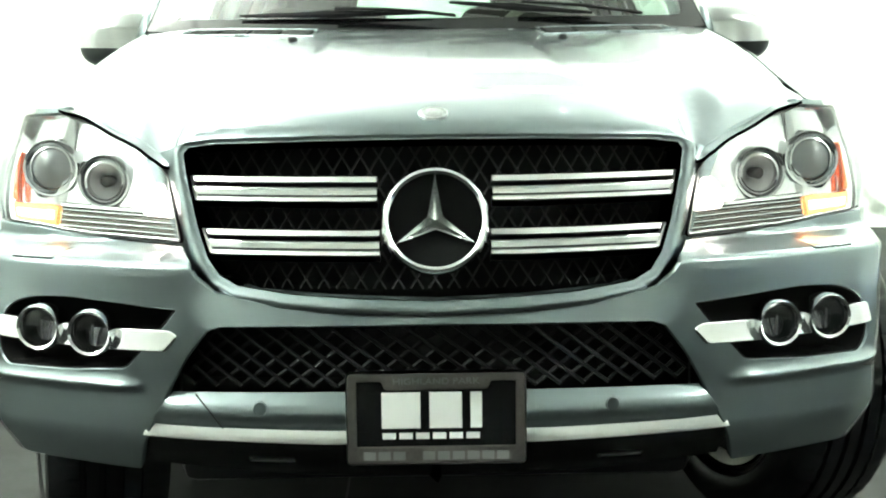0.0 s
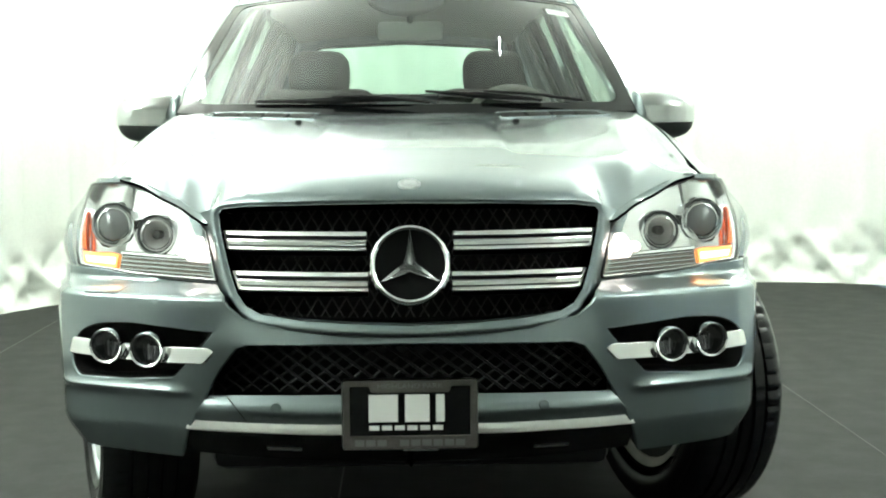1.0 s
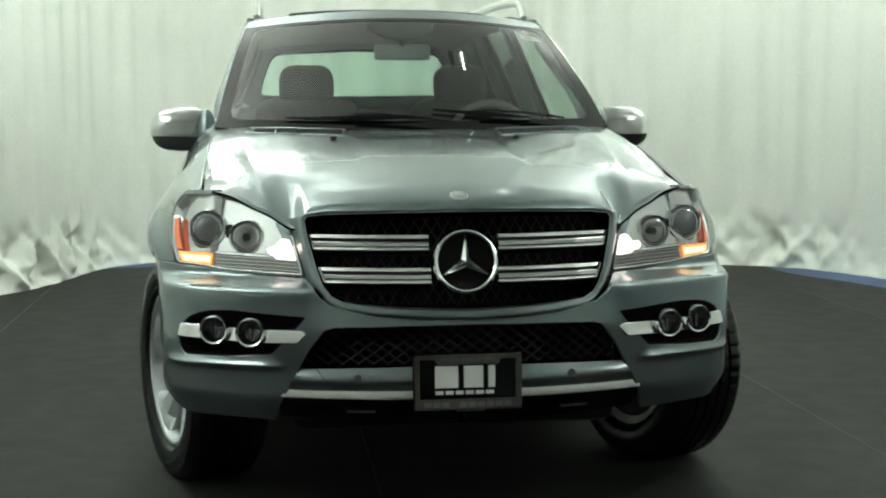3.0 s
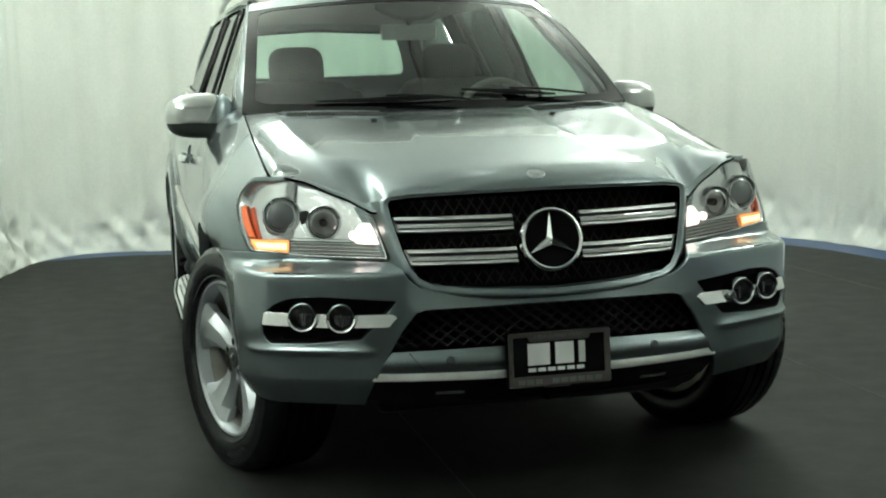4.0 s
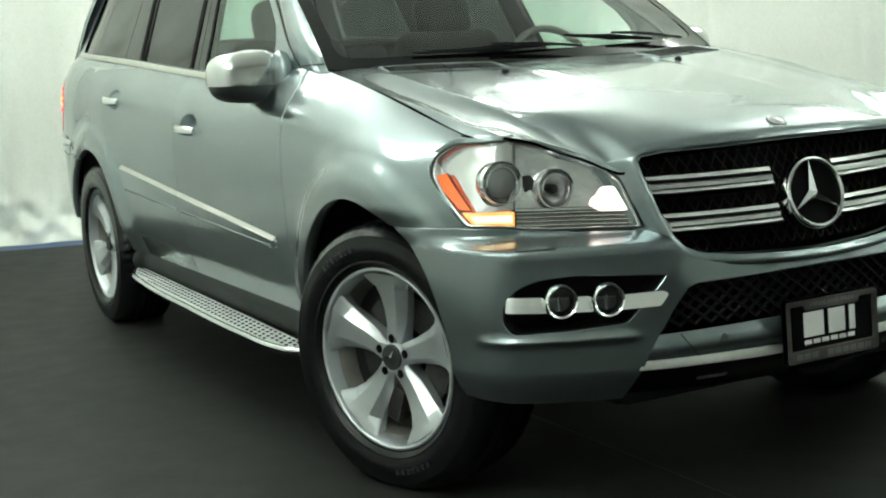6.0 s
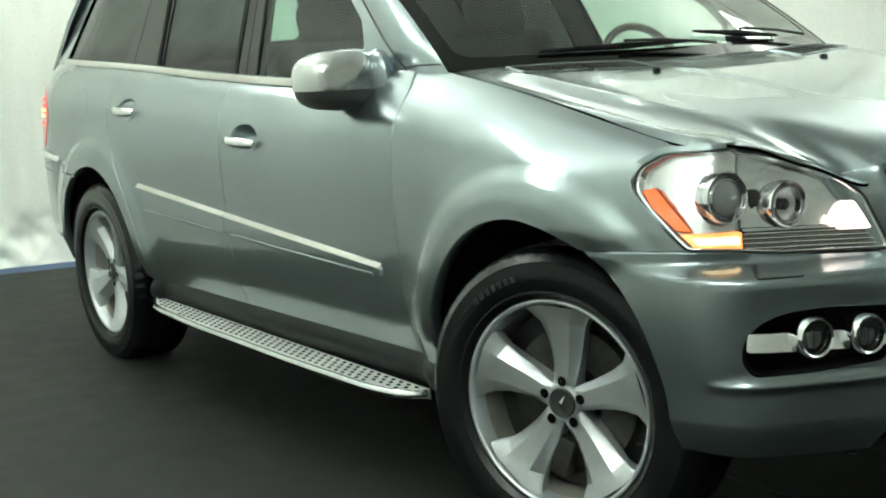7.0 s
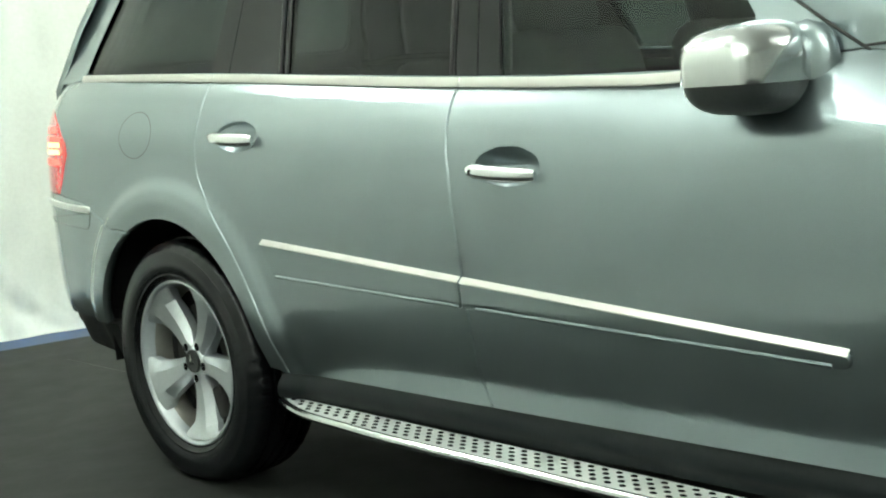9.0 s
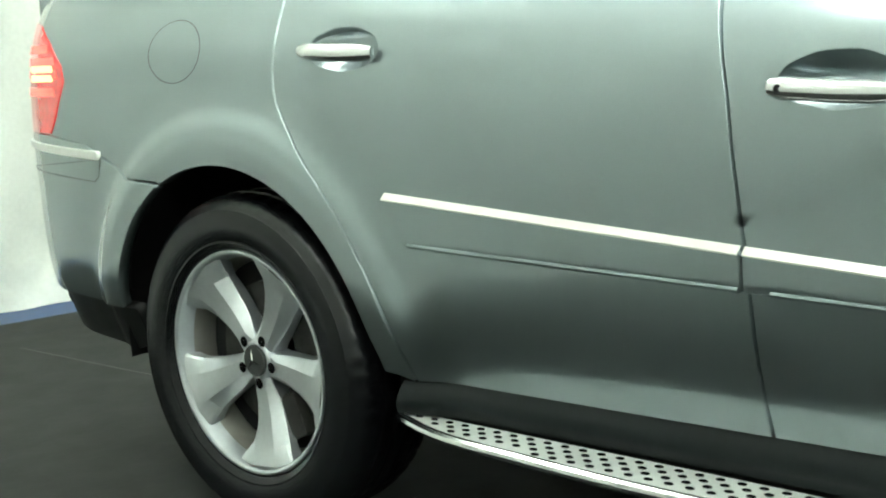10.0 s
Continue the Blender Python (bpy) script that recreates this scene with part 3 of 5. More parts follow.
for sign in (1, -1):
    loop = FOG if sign > 0 else fog_l
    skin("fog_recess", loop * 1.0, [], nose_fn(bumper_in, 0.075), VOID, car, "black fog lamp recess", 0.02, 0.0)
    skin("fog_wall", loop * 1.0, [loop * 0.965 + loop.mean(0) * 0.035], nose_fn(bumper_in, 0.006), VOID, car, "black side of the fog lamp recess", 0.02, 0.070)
    # bright bar through the recess with two lamps on it
    bar = rounded([(sign * sx(0.832), 0.580), (sign * sx(0.829), 0.615), (sign * sx(0.70), 0.611), (sign * sx(0.60), 0.607), (sign * sx(0.478), 0.608), (sign * sx(0.466), 0.600), (sign * sx(0.488), 0.574), (sign * sx(0.62), 0.573), (sign * sx(0.75), 0.577)], 0.006, 3)
    if sign > 0:
        bar = bar[::-1]
    skin("fog_bar", bar, [], nose_fn(lambda s, z: 0.22 * (z - 0.594) - 0.008 + 0.0 * s), CHROME, car, "chrome bar across the fog lamp recess", 0.012, 0.03)
    for xc, zc in ((0.616, 0.603), (0.720, 0.606)):
        x, y, nx, ny = (float(np.ravel(q)[0]) for q in nose(np.array([sign * sx(xc)])))
        facing = Vector((-nx * 0.6, -ny - 0.4, 0)).normalized()
        m = Matrix.Translation((x - nx * 0.020, y - ny * 0.020, zc)) @ facing.to_track_quat("Z", "Y").to_matrix().to_4x4()
        bm = bmesh.new()
        lathe(bm, [(0.033, -0.05), (0.041, -0.02), (0.043, 0.0), (0.043, 0.012), (0.040, 0.018), (0.036, 0.015), (0.034, 0.0)], 32, m)
        lamp = part("fog_lamp", bm, CHROME, car, "round fog lamp in a chrome ring")
        bm = bmesh.new()
        lathe(bm, [(0.034, 0.004), (0.026, -0.012), (0.014, -0.028), (0.001, -0.032)], 24, m)
        part("reflector", bm, DARKGREY, lamp)
        bm = bmesh.new()
        lathe(bm, [(0.0355, 0.006), (0.025, 0.010), (0.012, 0.012), (0.0005, 0.0125)], 24, m)
        part("lens", bm, DARKLENS, lamp, "smoked round lens")
        bm = bmesh.new()
        box(bm, -0.0015, 0.0015, -0.024, 0.012, -0.004, 0.0, matrix=m)
        part("filament_shield", bm, REFLECTOR, lamp)

# lower intake with its lattice, silver bar, bright strip and black chin
intake = both([(0, 0.630), (0.2, 0.628), (sx(0.39), 0.624), (sx(0.418), 0.614), (sx(0.458), 0.562), (sx(0.495), 0.498), (0.2, 0.502), (0, 0.505)])
# near-black sheet that stands in for the shade inside the intake
skin("intake_backing", intake, [], nose_fn(bumper_in, 0.12), VOID, car, "near-black sheet put in as shade behind the lattice", 0.03, 0.0)
bm = bmesh.new()
pitch, tall = 0.046, 0.034
for k in range(-34, 35):
    for lean in (1, -1):
        run = []
        for j in range(15):
            z = 0.500 + 0.125 * j / 14
            s = k * pitch + lean * (z - 0.5) * (pitch / tall)
            half = sx(0.495) - (z - 0.498) * 0.72
            if abs(s) < half:
                x, y, nx, ny = (float(np.ravel(q)[0]) for q in nose(np.array([s + 1e-6])))
                run.append((x + nx * (0.055 + 0.004 * lean), y + ny * (0.055 + 0.004 * lean), z))
        if len(run) > 1:
            tube(bm, run, 0.0042, 5)
part("lattice", bm, BLACK, car, "black diamond lattice of the lower intake")

LOWBAR = both([(0, 0.499), (0.2, 0.497), (sx(0.484), 0.493), (sx(0.527), 0.432), (0.2, 0.430), (0, 0.432)])
skin("lower_bar", LOWBAR, [], nose_fn(lambda s, z: 0.004 + 0.02 * ramp(0.475, 0.5, z) + 0.01 * ramp(0.45, 0.43, z)), PAINT, car, "silver painted bar under the intake", 0.02, 0.03)
STRIP = both([(0, 0.432), (0.2, 0.429), (sx(0.530), 0.430), (sx(0.540), 0.412), (0.2, 0.408), (0, 0.410)])
skin("bright_strip", STRIP, [], nose_fn(lambda s, z: 0.004 + 0.012 * ramp(0.42, 0.43, z) + 0.0 * s), SATIN, car, "polished metal strip along the bumper edge", 0.012, 0.02)
CHIN = both([(0, 0.407), (0.2, 0.405), (sx(0.540), 0.409), (sx(0.578), 0.330), (0.3, 0.318), (0, 0.315)])
skin("chin", CHIN, [], nose_fn(lambda s, z: 0.018 + 0.10 * ramp(0.41, 0.31, z) + 0.0 * s), GLOSSBLACK, car, "black lower apron", 0.02, 0.03)
for s0 in (-0.36, -0.02, 0.31):
    slot = [(s0, 0.352), (s0 + 0.085, 0.352), (s0 + 0.085, 0.358), (s0, 0.358)]
    skin("apron_rib", slot, [], nose_fn(lambda s, z: 0.018 + 0.10 * ramp(0.41, 0.31, z) - 0.006 + 0.0 * s), SATIN, car, "", 0.02, 0.01)
for x0 in (-0.315, 0.312):
    x, y, nx, ny = (float(np.ravel(q)[0]) for q in nose(np.array([x0 * 1.01])))
    m = Matrix.Translation((x, y + 0.004, 0.470)) @ Vector((-nx, -ny, 0)).to_track_quat("Z", "Y").to_matrix().to_4x4()
    bm = bmesh.new()
    lathe(bm, [(0.013, -0.01), (0.013, 0.001), (0.0115, 0.003), (0.0005, 0.0032)], 24, m)
    part("parking_sensor", bm, PAINT, car, "round parking sensor")
# tow cover joint
bm = bmesh.new()
tube(bm, [tuple(nose_fn(lambda s, z: 0.002 + 0.0 * s)(np.array([[-sx(0.435) + 0.05 * k / 4 * -1 + 0.05, 0.432 + 0.062 * (4 - k) / 4 * -1 + 0.062]]))[0]) for k in range(5)], 0.0014, 5)
part("tow_cover_joint", bm, SEALRUBBER, car)
for sign in (1, -1):
    washer = rounded([(sign * sx(0.72), 0.729), (sign * sx(0.81), 0.729), (sign * sx(0.81), 0.744), (sign * sx(0.72), 0.744)], 0.003, 2)
    if sign < 0:
        washer = washer[::-1]
    skin("washer_cover", washer, [], nose_fn(bumper_in, -0.0015), PAINT, car, "small painted headlamp washer cover", 0.012, 0.006)

# radiator grille
OPEN = both([(0, 0.945), (0.2, 0.943), (0.40, 0.937), (0.452, 0.930), (0.461, 0.918), (0.455, 0.88), (0.432, 0.79), (0.412, 0.735), (0.390, 0.705), (0.355, 0.688), (0.257, 0.675), (0.1, 0.667), (0, 0.664)])
SURROUND = both([(0, 0.952), (0.2, 0.950), (0.41, 0.944), (0.465, 0.936), (0.505, 0.921), (0.546, 0.905), (0.524, 0.86), (0.496, 0.80), (0.480, 0.752), (0.458, 0.735), (0.440, 0.703), (0.405, 0.674), (0.33, 0.656), (0.2, 0.646), (0, 0.640)])


def surround_y(uv):
    x, z = uv[:, 0], uv[:, 1]
    d = edge_distance(uv, np.array(OPEN))
    y = grille_y(x, z) - 0.018 * np.exp(-((d - 0.014) / 0.016) ** 2) + 0.035 * ramp(0.02, 0.06, d) * ramp(0.70, 0.76, z)
    return np.stack([x, y - 0.004, z], 1)


grille = skin("grille", SURROUND, [np.array(OPEN)], surround_y, PAINT, car, "radiator grille with two chrome bars and a star", 0.007, 0.05)
# near-black sheet that stands in for the shade behind the bars
skin("backing", np.array(OPEN) * 1.0, [], grille_fn(0.10), VOID, grille, "near-black sheet put in as shade behind the grille", 0.04, 0.0)
bm = bmesh.new()
for k in range(-26, 27):
    for lean in (1, -1):
        run = []
        for j in range(23):
            z = 0.672 + 0.27 * j / 22
            x = k * 0.034 + lean * (z - 0.8) * 0.62
            half = 0.37 + 0.09 * ramp(0.68, 0.9, z)
            if abs(x) < half:
                run.append((x, float(grille_y(np.array([x]), z)[0]) + 0.078 + 0.003 * lean, z))
        if len(run) > 1:
            tube(bm, run, 0.0024, 4)
part("mesh", bm, SEALRUBBER, grille, "black mesh behind the bars")
for x0, x1, z0, z1, slant in ((0.104, 0.446, 0.836, 0.878, 0.011), (0.100, 0.418, 0.742, 0.784, 0.013)):
    for sign in (1, -1):
        # each louvre: thin upper rail, dark slot, wide chrome lower rail, closed at the outer end
        def louvre(outer, mat, off, lab, tilt=0.0, depth=0.022, belly=0.0):
            loop = np.array(outer) * (sign, 1)
            if sign < 0:
                loop = loop[::-1]
            zm = loop[:, 1].mean()
            return skin("louvre", loop, [], lambda uv: np.stack([uv[:, 0], grille_y(uv[:, 0], uv[:, 1]) + off + tilt * (uv[:, 1] - zm) + belly * ((uv[:, 1] - zm) / 0.0085) ** 2, uv[:, 1]], 1), mat, grille, lab, 0.02 if not belly else 0.005, depth)
        h = z1 - z0
        louvre([(x0, z1 - 0.009), (x1 - 0.001, z1 - 0.009), (x1 + slant * 0.4, z1), (x0, z1)], SATIN, 0.004, "satin upper rail", 0.3)
        louvre([(x0, z1 - 0.019), (x1 - 0.006, z1 - 0.019), (x1 - 0.006, z1 - 0.009), (x0, z1 - 0.009)], GLOSSBLACK, 0.022, "dark slot")
        louvre([(x0, z0 + 0.006), (x1 - slant, z0 + 0.006), (x1 - slant * 0.5, z1 - 0.019), (x0, z1 - 0.019)], CHROME, 0.0, "chrome lower rail", -0.15, belly=0.0013)
        louvre([(x0, z0), (x1 - slant * 1.2, z0), (x1 - slant, z0 + 0.006), (x0, z0 + 0.006)], SATIN, -0.001, "satin lower lip", 0.4)
        louvre([(x1 - slant * 1.2, z0), (x1 - slant * 1.2 + 0.008, z0), (x1 + slant * 0.4 + 0.006, z1), (x1 + slant * 0.4 - 0.002, z1)], SATIN, 0.0, "satin end cap")

STAR_M = Matrix.Translation((0, -0.738, 0.803)) @ Matrix.Rotation(radians(90 - 14), 4, "X")
bm = bmesh.new()
lathe(bm, [(0.080, -0.02), (0.0805, 0.002), (0.083, 0.009), (0.088, 0.012), (0.093, 0.010), (0.0965, 0.002), (0.0965, -0.012), (0.092, -0.03)], 64, STAR_M)
emblem = part("emblem_ring", bm, CHROME, grille, "large chrome ring")
bm = bmesh.new()
lathe(bm, [(0.088, -0.014), (0.0005, -0.014)], 48, STAR_M)
part("emblem_backing", bm, VOID, emblem)
bm = bmesh.new()
top = bm.verts.new(STAR_M @ Vector((0, 0, 0.012)))
outer = []
for k in range(6):
    t = radians(90 + 60 * k)
    r = 0.083 if k % 2 == 0 else 0.0155
    outer.append((bm.verts.new(STAR_M @ Vector((r * math.cos(t), r * math.sin(t), -0.002 if k % 2 else 0.001))), bm.verts.new(STAR_M @ Vector((r * math.cos(t), r * math.sin(t), -0.013)))))
for k in range(6):
    a, b = outer[k], outer[(k + 1) % 6]
    bm.faces.new((top, a[0], b[0]))
    bm.faces.new((a[0], a[1], b[1], b[0]))
part("star", bm, POLISHED, emblem, "three-pointed chrome star", smooth=False)

# hood badge
bm = bmesh.new()
bz = float(hood_z(np.array([0.0]), np.array([-0.600]))[0])
HB = Matrix.Translation((0, -0.600, bz + 0.001)) @ Matrix.Rotation(radians(24), 4, "X")
lathe(bm, [(0.027, -0.004), (0.028, 0.002), (0.025, 0.004), (0.019, 0.003), (0.017, 0.004), (0.0005, 0.0045)], 32, HB)
part("hood_badge", bm, BADGE, car, "small round chrome badge on the hood")
# hood
hood_edge = [(0, -0.664), (0.2, -0.655), (0.41, -0.620), (0.465, -0.605), (0.493, -0.592), (0.521, -0.565), (0.592, -0.510), (0.670, -0.459), (0.718, -0.437), (0.752, -0.40), (0.764, -0.33), (0.768, -0.1), (0.766, 0.1), (0.762, 0.3), (0.753, 0.52), (0.745, 0.605), (0.60, 0.520), (0.45, 0.458), (0.25, 0.405), (0, 0.385)]
skin("hood", both(hood_edge), [], hood_fn, PAINT, car, "painted hood with raised middle field", 0.014, 0.007)
for sign in (1, -1):
    def back(a):
        return float(np.interp(a, [0.20, 0.25, 0.45, 0.60, 0.65], [0.378, 0.386, 0.436, 0.498, 0.525]))
    for a0, a1 in ((0.290, 0.362), (0.371, 0.443), (0.452, 0.524), (0.533, 0.605)):
        vent = np.array([(a0 + 0.010, back(a0) - 0.098), (a1 + 0.010, back(a1) - 0.098), (a1, back(a1)), (a0, back(a0))]) * (sign, 1)
        grid = skin("hood_vent", vent[::sign], [], lambda uv: hood_fn(uv) + (0, 0, 0.0035), VOID, car, "black slatted air vent in the hood", 0.012, 0.003)
        for k in (0.15, 0.45, 0.75):
            slat = np.array([(a0 + 0.006, back(a0) - 0.105 * k - 0.003), (a1 + 0.006, back(a1) - 0.105 * k - 0.003), (a1 + 0.006, back(a1) - 0.105 * k + 0.003), (a0 + 0.006, back(a0) - 0.105 * k + 0.003)]) * (sign, 1)
            skin("slat", slat[::sign], [], lambda uv: hood_fn(uv) + (0, 0, 0.0042), RUST, grid, "", 0.015, 0.0015)
for sign in (1, -1):
    rim = refine([(0.278, back(0.278) + 0.004), (0.622, back(0.622) + 0.006), (0.640, back(0.640) - 0.112), (0.288, back(0.288) - 0.116)], 0.03)
    rim = np.vstack([rim, rim[:1]]) * (sign, 1)
    bm = bmesh.new()
    tube(bm, hood_fn(rim) + (0, 0, 0.001), 0.0035, 8, caps=False)
    part("vent_frame", bm, PAINT, car, "painted rim round the hood vents")
for sign in (1, -1):
    x0, y0 = sign * 0.33, 0.235
    m = Matrix.Translation((x0, y0, float(hood_z(np.array([x0]), np.array([y0]))[0])))
    bm = bmesh.new()
    lathe(bm, [(0.012, -0.004), (0.012, 0.004), (0.008, 0.009), (0.0005, 0.010)], 16, m)
    part("washer_nozzle", bm, BLACK, car, "small black washer nozzle")

# windscreen
def screen_fn(off=0.0):
    def f(uv):
        u, v = uv[:, 0], uv[:, 1]
        x = u * (0.730 + (0.615 - 0.730) * v)
        y = (0.43 + 0.185 * u * u) * (1 - v) + (1.215 + 0.155 * u * u) * v
        z = (1.175 + 0.010 * u * u) * (1 - v) + (1.645 - 0.038 * u * u) * v
        bulge = 0.028 * 4 * v * (1 - v) + off
        return np.stack([x, y - 0.52 * bulge, z + 0.85 * bulge], 1)
    return f


pane = rounded([(-1, 0), (1, 0), (1, 0.92), (-1, 0.92)], 0.03, 3)
glass = skin("windscreen", pane, [], screen_fn(), WINDSCREEN, car, "large raked windscreen with wipers at rest", 0.06, 0.0)
glass.visible_shadow = False
skin("windscreen_seal", rounded([(-1.035, -0.03), (1.035, -0.03), (1.035, 0.925), (-1.035, 0.925)], 0.02, 3), [rounded([(-0.975, 0.035), (0.975, 0.035), (0.975, 0.895), (-0.975, 0.895)], 0.07, 6)], screen_fn(0.002), GLOSSBLACK, car, "black windscreen border", 0.05, 0.006)
skin("sensor_pod", rounded([(-0.24, 0.905), (-0.15, 0.80), (-0.07, 0.755), (0.07, 0.755), (0.15, 0.80), (0.24, 0.905)][::-1], 0.05, 5), [], screen_fn(-0.012), VOID, car, "black sensor pod behind the glass", 0.03, 0.02)
skin("roof_header", [(-1.035, 0.922), (1.035, 0.922), (1.03, 1.025), (-1.03, 1.025)], [], screen_fn(0.004), PAINT, car, "painted roof edge above the windscreen", 0.03, 0.004)
sticker = skin("windscreen_sticker", [(0.805, 0.755), (0.93, 0.74), (0.93, 0.80), (0.805, 0.815)], [], screen_fn(0.0015), PAPER, car, "white paper sticker on the windscreen", 0.02, 0.0)
for k in range(3):
    skin("print_bar", [(0.825, 0.764 + 0.016 * k), (0.91, 0.754 + 0.016 * k), (0.91, 0.757 + 0.016 * k), (0.825, 0.767 + 0.016 * k)], [], screen_fn(0.0022), GREYPRINT, sticker, "", 0.03, 0.0)
cowl = both([(0, 0.372), (0.25, 0.392), (0.45, 0.446), (0.60, 0.508), (0.742, 0.595), (0.735, 0.66), (0.55, 0.56), (0.3, 0.475), (0, 0.445)])
skin("cowl", cowl, [], lambda uv: np.stack([uv[:, 0], uv[:, 1], hood_z(uv[:, 0], uv[:, 1]) - 0.016], 1), BLACK, car, "black cowl under the wipers", 0.03, 0.01)


def wiper(u0, v0, u1, v1, up, vp):
    blade = screen_fn(0.012)(np.stack([np.linspace(u0, u1, 9), np.linspace(v0, v1, 9)], 1))
    bm = bmesh.new()
    tube(bm, blade, [0.004, 0.006, 0.007, 0.009, 0.012, 0.009, 0.007, 0.006, 0.004], 6)
    ob = part("wiper", bm, BLACK, car, "black windscreen wiper lying at the base")
    arm = screen_fn(0.03)(np.array([(up, vp), (0.5 * up + 0.25 * (u0 + u1), 0.5 * vp + 0.25 * (v0 + v1) + 0.01), (0.5 * (u0 + u1), 0.5 * (v0 + v1))]))
    bm = bmesh.new()
    tube(bm, bend(arm, 5), 0.008, 6, squash=0.6)
    part("wiper_arm", bm, BLACK, ob)


wiper(0.08, 0.095, 0.60, 0.035, 0.78, 0.0)
wiper(-0.68, 0.035, 0.02, 0.045, 0.10, 0.0)

# roof, rails, pillars and cabin sides
def roof_fn(off=0.0):
    def f(uv):
        u, v = uv[:, 0], uv[:, 1]
        front = 1.222 + 0.155 * u * u
        y = front * (1 - v) + 3.90 * v
        rise = 0.050 * ramp(1.1, 2.1, y) - 0.035 * ramp(2.6, 3.95, y)
        z = 1.648 - 0.038 * np.abs(u) ** 2.2 + rise - 0.012 * np.abs(u) ** 6 + off
        x = u * (0.615 + 0.01 * ramp(0, 0.3, v) - 0.02 * v)
        return np.stack([x, y, z], 1)
    return f


sheet("roof", roof_fn(), np.linspace(-1, 1, 41), np.linspace(0, 1, 40), PAINT, car, "painted steel roof")
sheet("headliner", roof_fn(-0.03), np.linspace(-0.98, 0.98, 21), np.linspace(0.03, 0.98, 20), HEADLINER, car, "grey cabin headliner")
skin("sunroof", rounded([(-0.72, 0.12), (0.72, 0.12), (0.72, 0.36), (-0.72, 0.36)], 0.03), [], roof_fn(0.012), GLOSSBLACK, car, "dark glass sunroof panel", 0.05, 0.006)
for sign in (1, -1):
    bm = bmesh.new()
    tube(bm, bend([(sign * 0.597, 1.50, 1.640), (sign * 0.597, 1.56, 1.690), (sign * 0.592, 1.70, 1.725), (sign * 0.585, 2.4, 1.745), (sign * 0.578, 3.2, 1.735), (sign * 0.572, 3.52, 1.705), (sign * 0.570, 3.62, 1.660)], 8), 0.016, 10, squash=1.25)
    part("roof_rail", bm, SATIN, car, "polished roof rail")

    # windscreen pillar
    def pillar_fn(uv, sign=sign):
        u, v = uv[:, 0], uv[:, 1]
        a = screen_fn(0.004)(np.stack([np.full(len(v), 1.035), v * 1.02], 1))
        y = 0.80 + (1.50 - 0.80) * v
        z = 1.184 + (1.632 - 1.184) * v
        b = upper_fn(1)(np.stack([y, z], 1))
        p = a * (1 - u[:, None]) + b * u[:, None]
        n = np.array([0.72, -0.45, 0.53])
        p = p + n * (0.020 * 4 * u * (1 - u) * ramp(-0.06, 0.14, v))[:, None]
        return p * (sign, 1, 1)
    sheet("windscreen_pillar", pillar_fn, np.linspace(0, 1, 13), np.linspace(-0.08, 1, 28), PAINT, car, "painted windscreen pillar", side=sign)
    bm = bmesh.new()
    tube(bm, pillar_fn(np.stack([np.full(30, 1.0), np.linspace(-0.03, 0.98, 30)], 1)) + (sign * 0.001, 0, 0), 0.0035, 6)
    part("door_frame_joint", bm, SEALRUBBER, car)
    bm = bmesh.new()
    tube(bm, pillar_fn(np.stack([np.linspace(0.06, 1.0, 10), np.full(10, 0.003)], 1)), 0.003, 6)
    part("pillar_joint", bm, SEALRUBBER, car)

    # cabin side with the window opening
    def line(y):
        return float(TOP(y)) + 0.006
    shell = [(0.80, 1.184), (0.9, line(0.9)), (1.0, line(1.0)), (1.2, line(1.2)), (1.5, line(1.5)), (1.87, line(1.87)), (2.4, line(2.4)), (2.93, line(2.93)), (3.4, line(3.4)), (3.8, line(3.8)), (4.04, 1.262), (3.96, 1.44), (3.84, 1.625), (3.70, 1.662), (3.2, 1.676), (2.4, 1.682), (1.8, 1.668), (1.50, 1.640)]
    opening = [(1.045, line(1.045) + 0.016), (1.2, line(1.2) + 0.016), (1.5, line(1.5) + 0.016), (1.87, line(1.87) + 0.016), (2.4, line(2.4) + 0.016), (2.93, line(2.93) + 0.016), (3.4, line(3.4) + 0.014), (3.80, 1.284), (3.77, 1.38), (3.68, 1.56), (3.60, 1.612), (3.2, 1.628), (2.4, 1.634), (1.8, 1.622), (1.56, 1.600), (1.45, 1.560), (1.10, 1.330), (1.045, 1.26)]
    skin("cabin_side", shell[::1], [np.array(opening)], upper_fn(sign), PAINT, car, "painted cabin side and roof pillar", 0.03, 0.03, side=sign)
    # black pillars between the panes
    def post(y0, y1, y2, y3, mat=GLOSSBLACK, off=0.002, name="door_post"):
        skin(name, [(y0, line(y0) + 0.016), (y1, line(y1) + 0.016), (y3, 1.63), (y2, 1.63)], [], upper_fn(sign, off), mat, car, "gloss black door post", 0.03, 0.02, side=sign)
    post(1.745, 1.815, 1.875, 1.925)
    post(1.822, 1.895, 1.932, 1.995)
    post(2.585, 2.868, 2.705, 2.905)
    post(2.875, 2.965, 2.912, 2.985)
    for b0, b1, t0, t1 in ((1.735, 1.90, 1.865, 2.005), (2.60, 2.975, 2.715, 2.995)):
        skin("pillar_trim", [(b0, line(b0) + 0.012), (b1, line(b1) + 0.012), (t1, 1.632), (t0, 1.632)], [], upper_fn(sign, 0.028), INTERIOR, car, "dark inner pillar trim", 0.05, 0.01, side=sign)
    for y0, y1 in ((2.61, 2.73), (1.905, 2.003)):
        bm = bmesh.new()
        tube(bm, upper_fn(sign, -0.002)(np.stack([np.linspace(y0, y1, 8), np.linspace(line(y0) + 0.02, 1.625, 8)], 1)), 0.006, 6)
        part("window_channel", bm, SEALRUBBER, car)
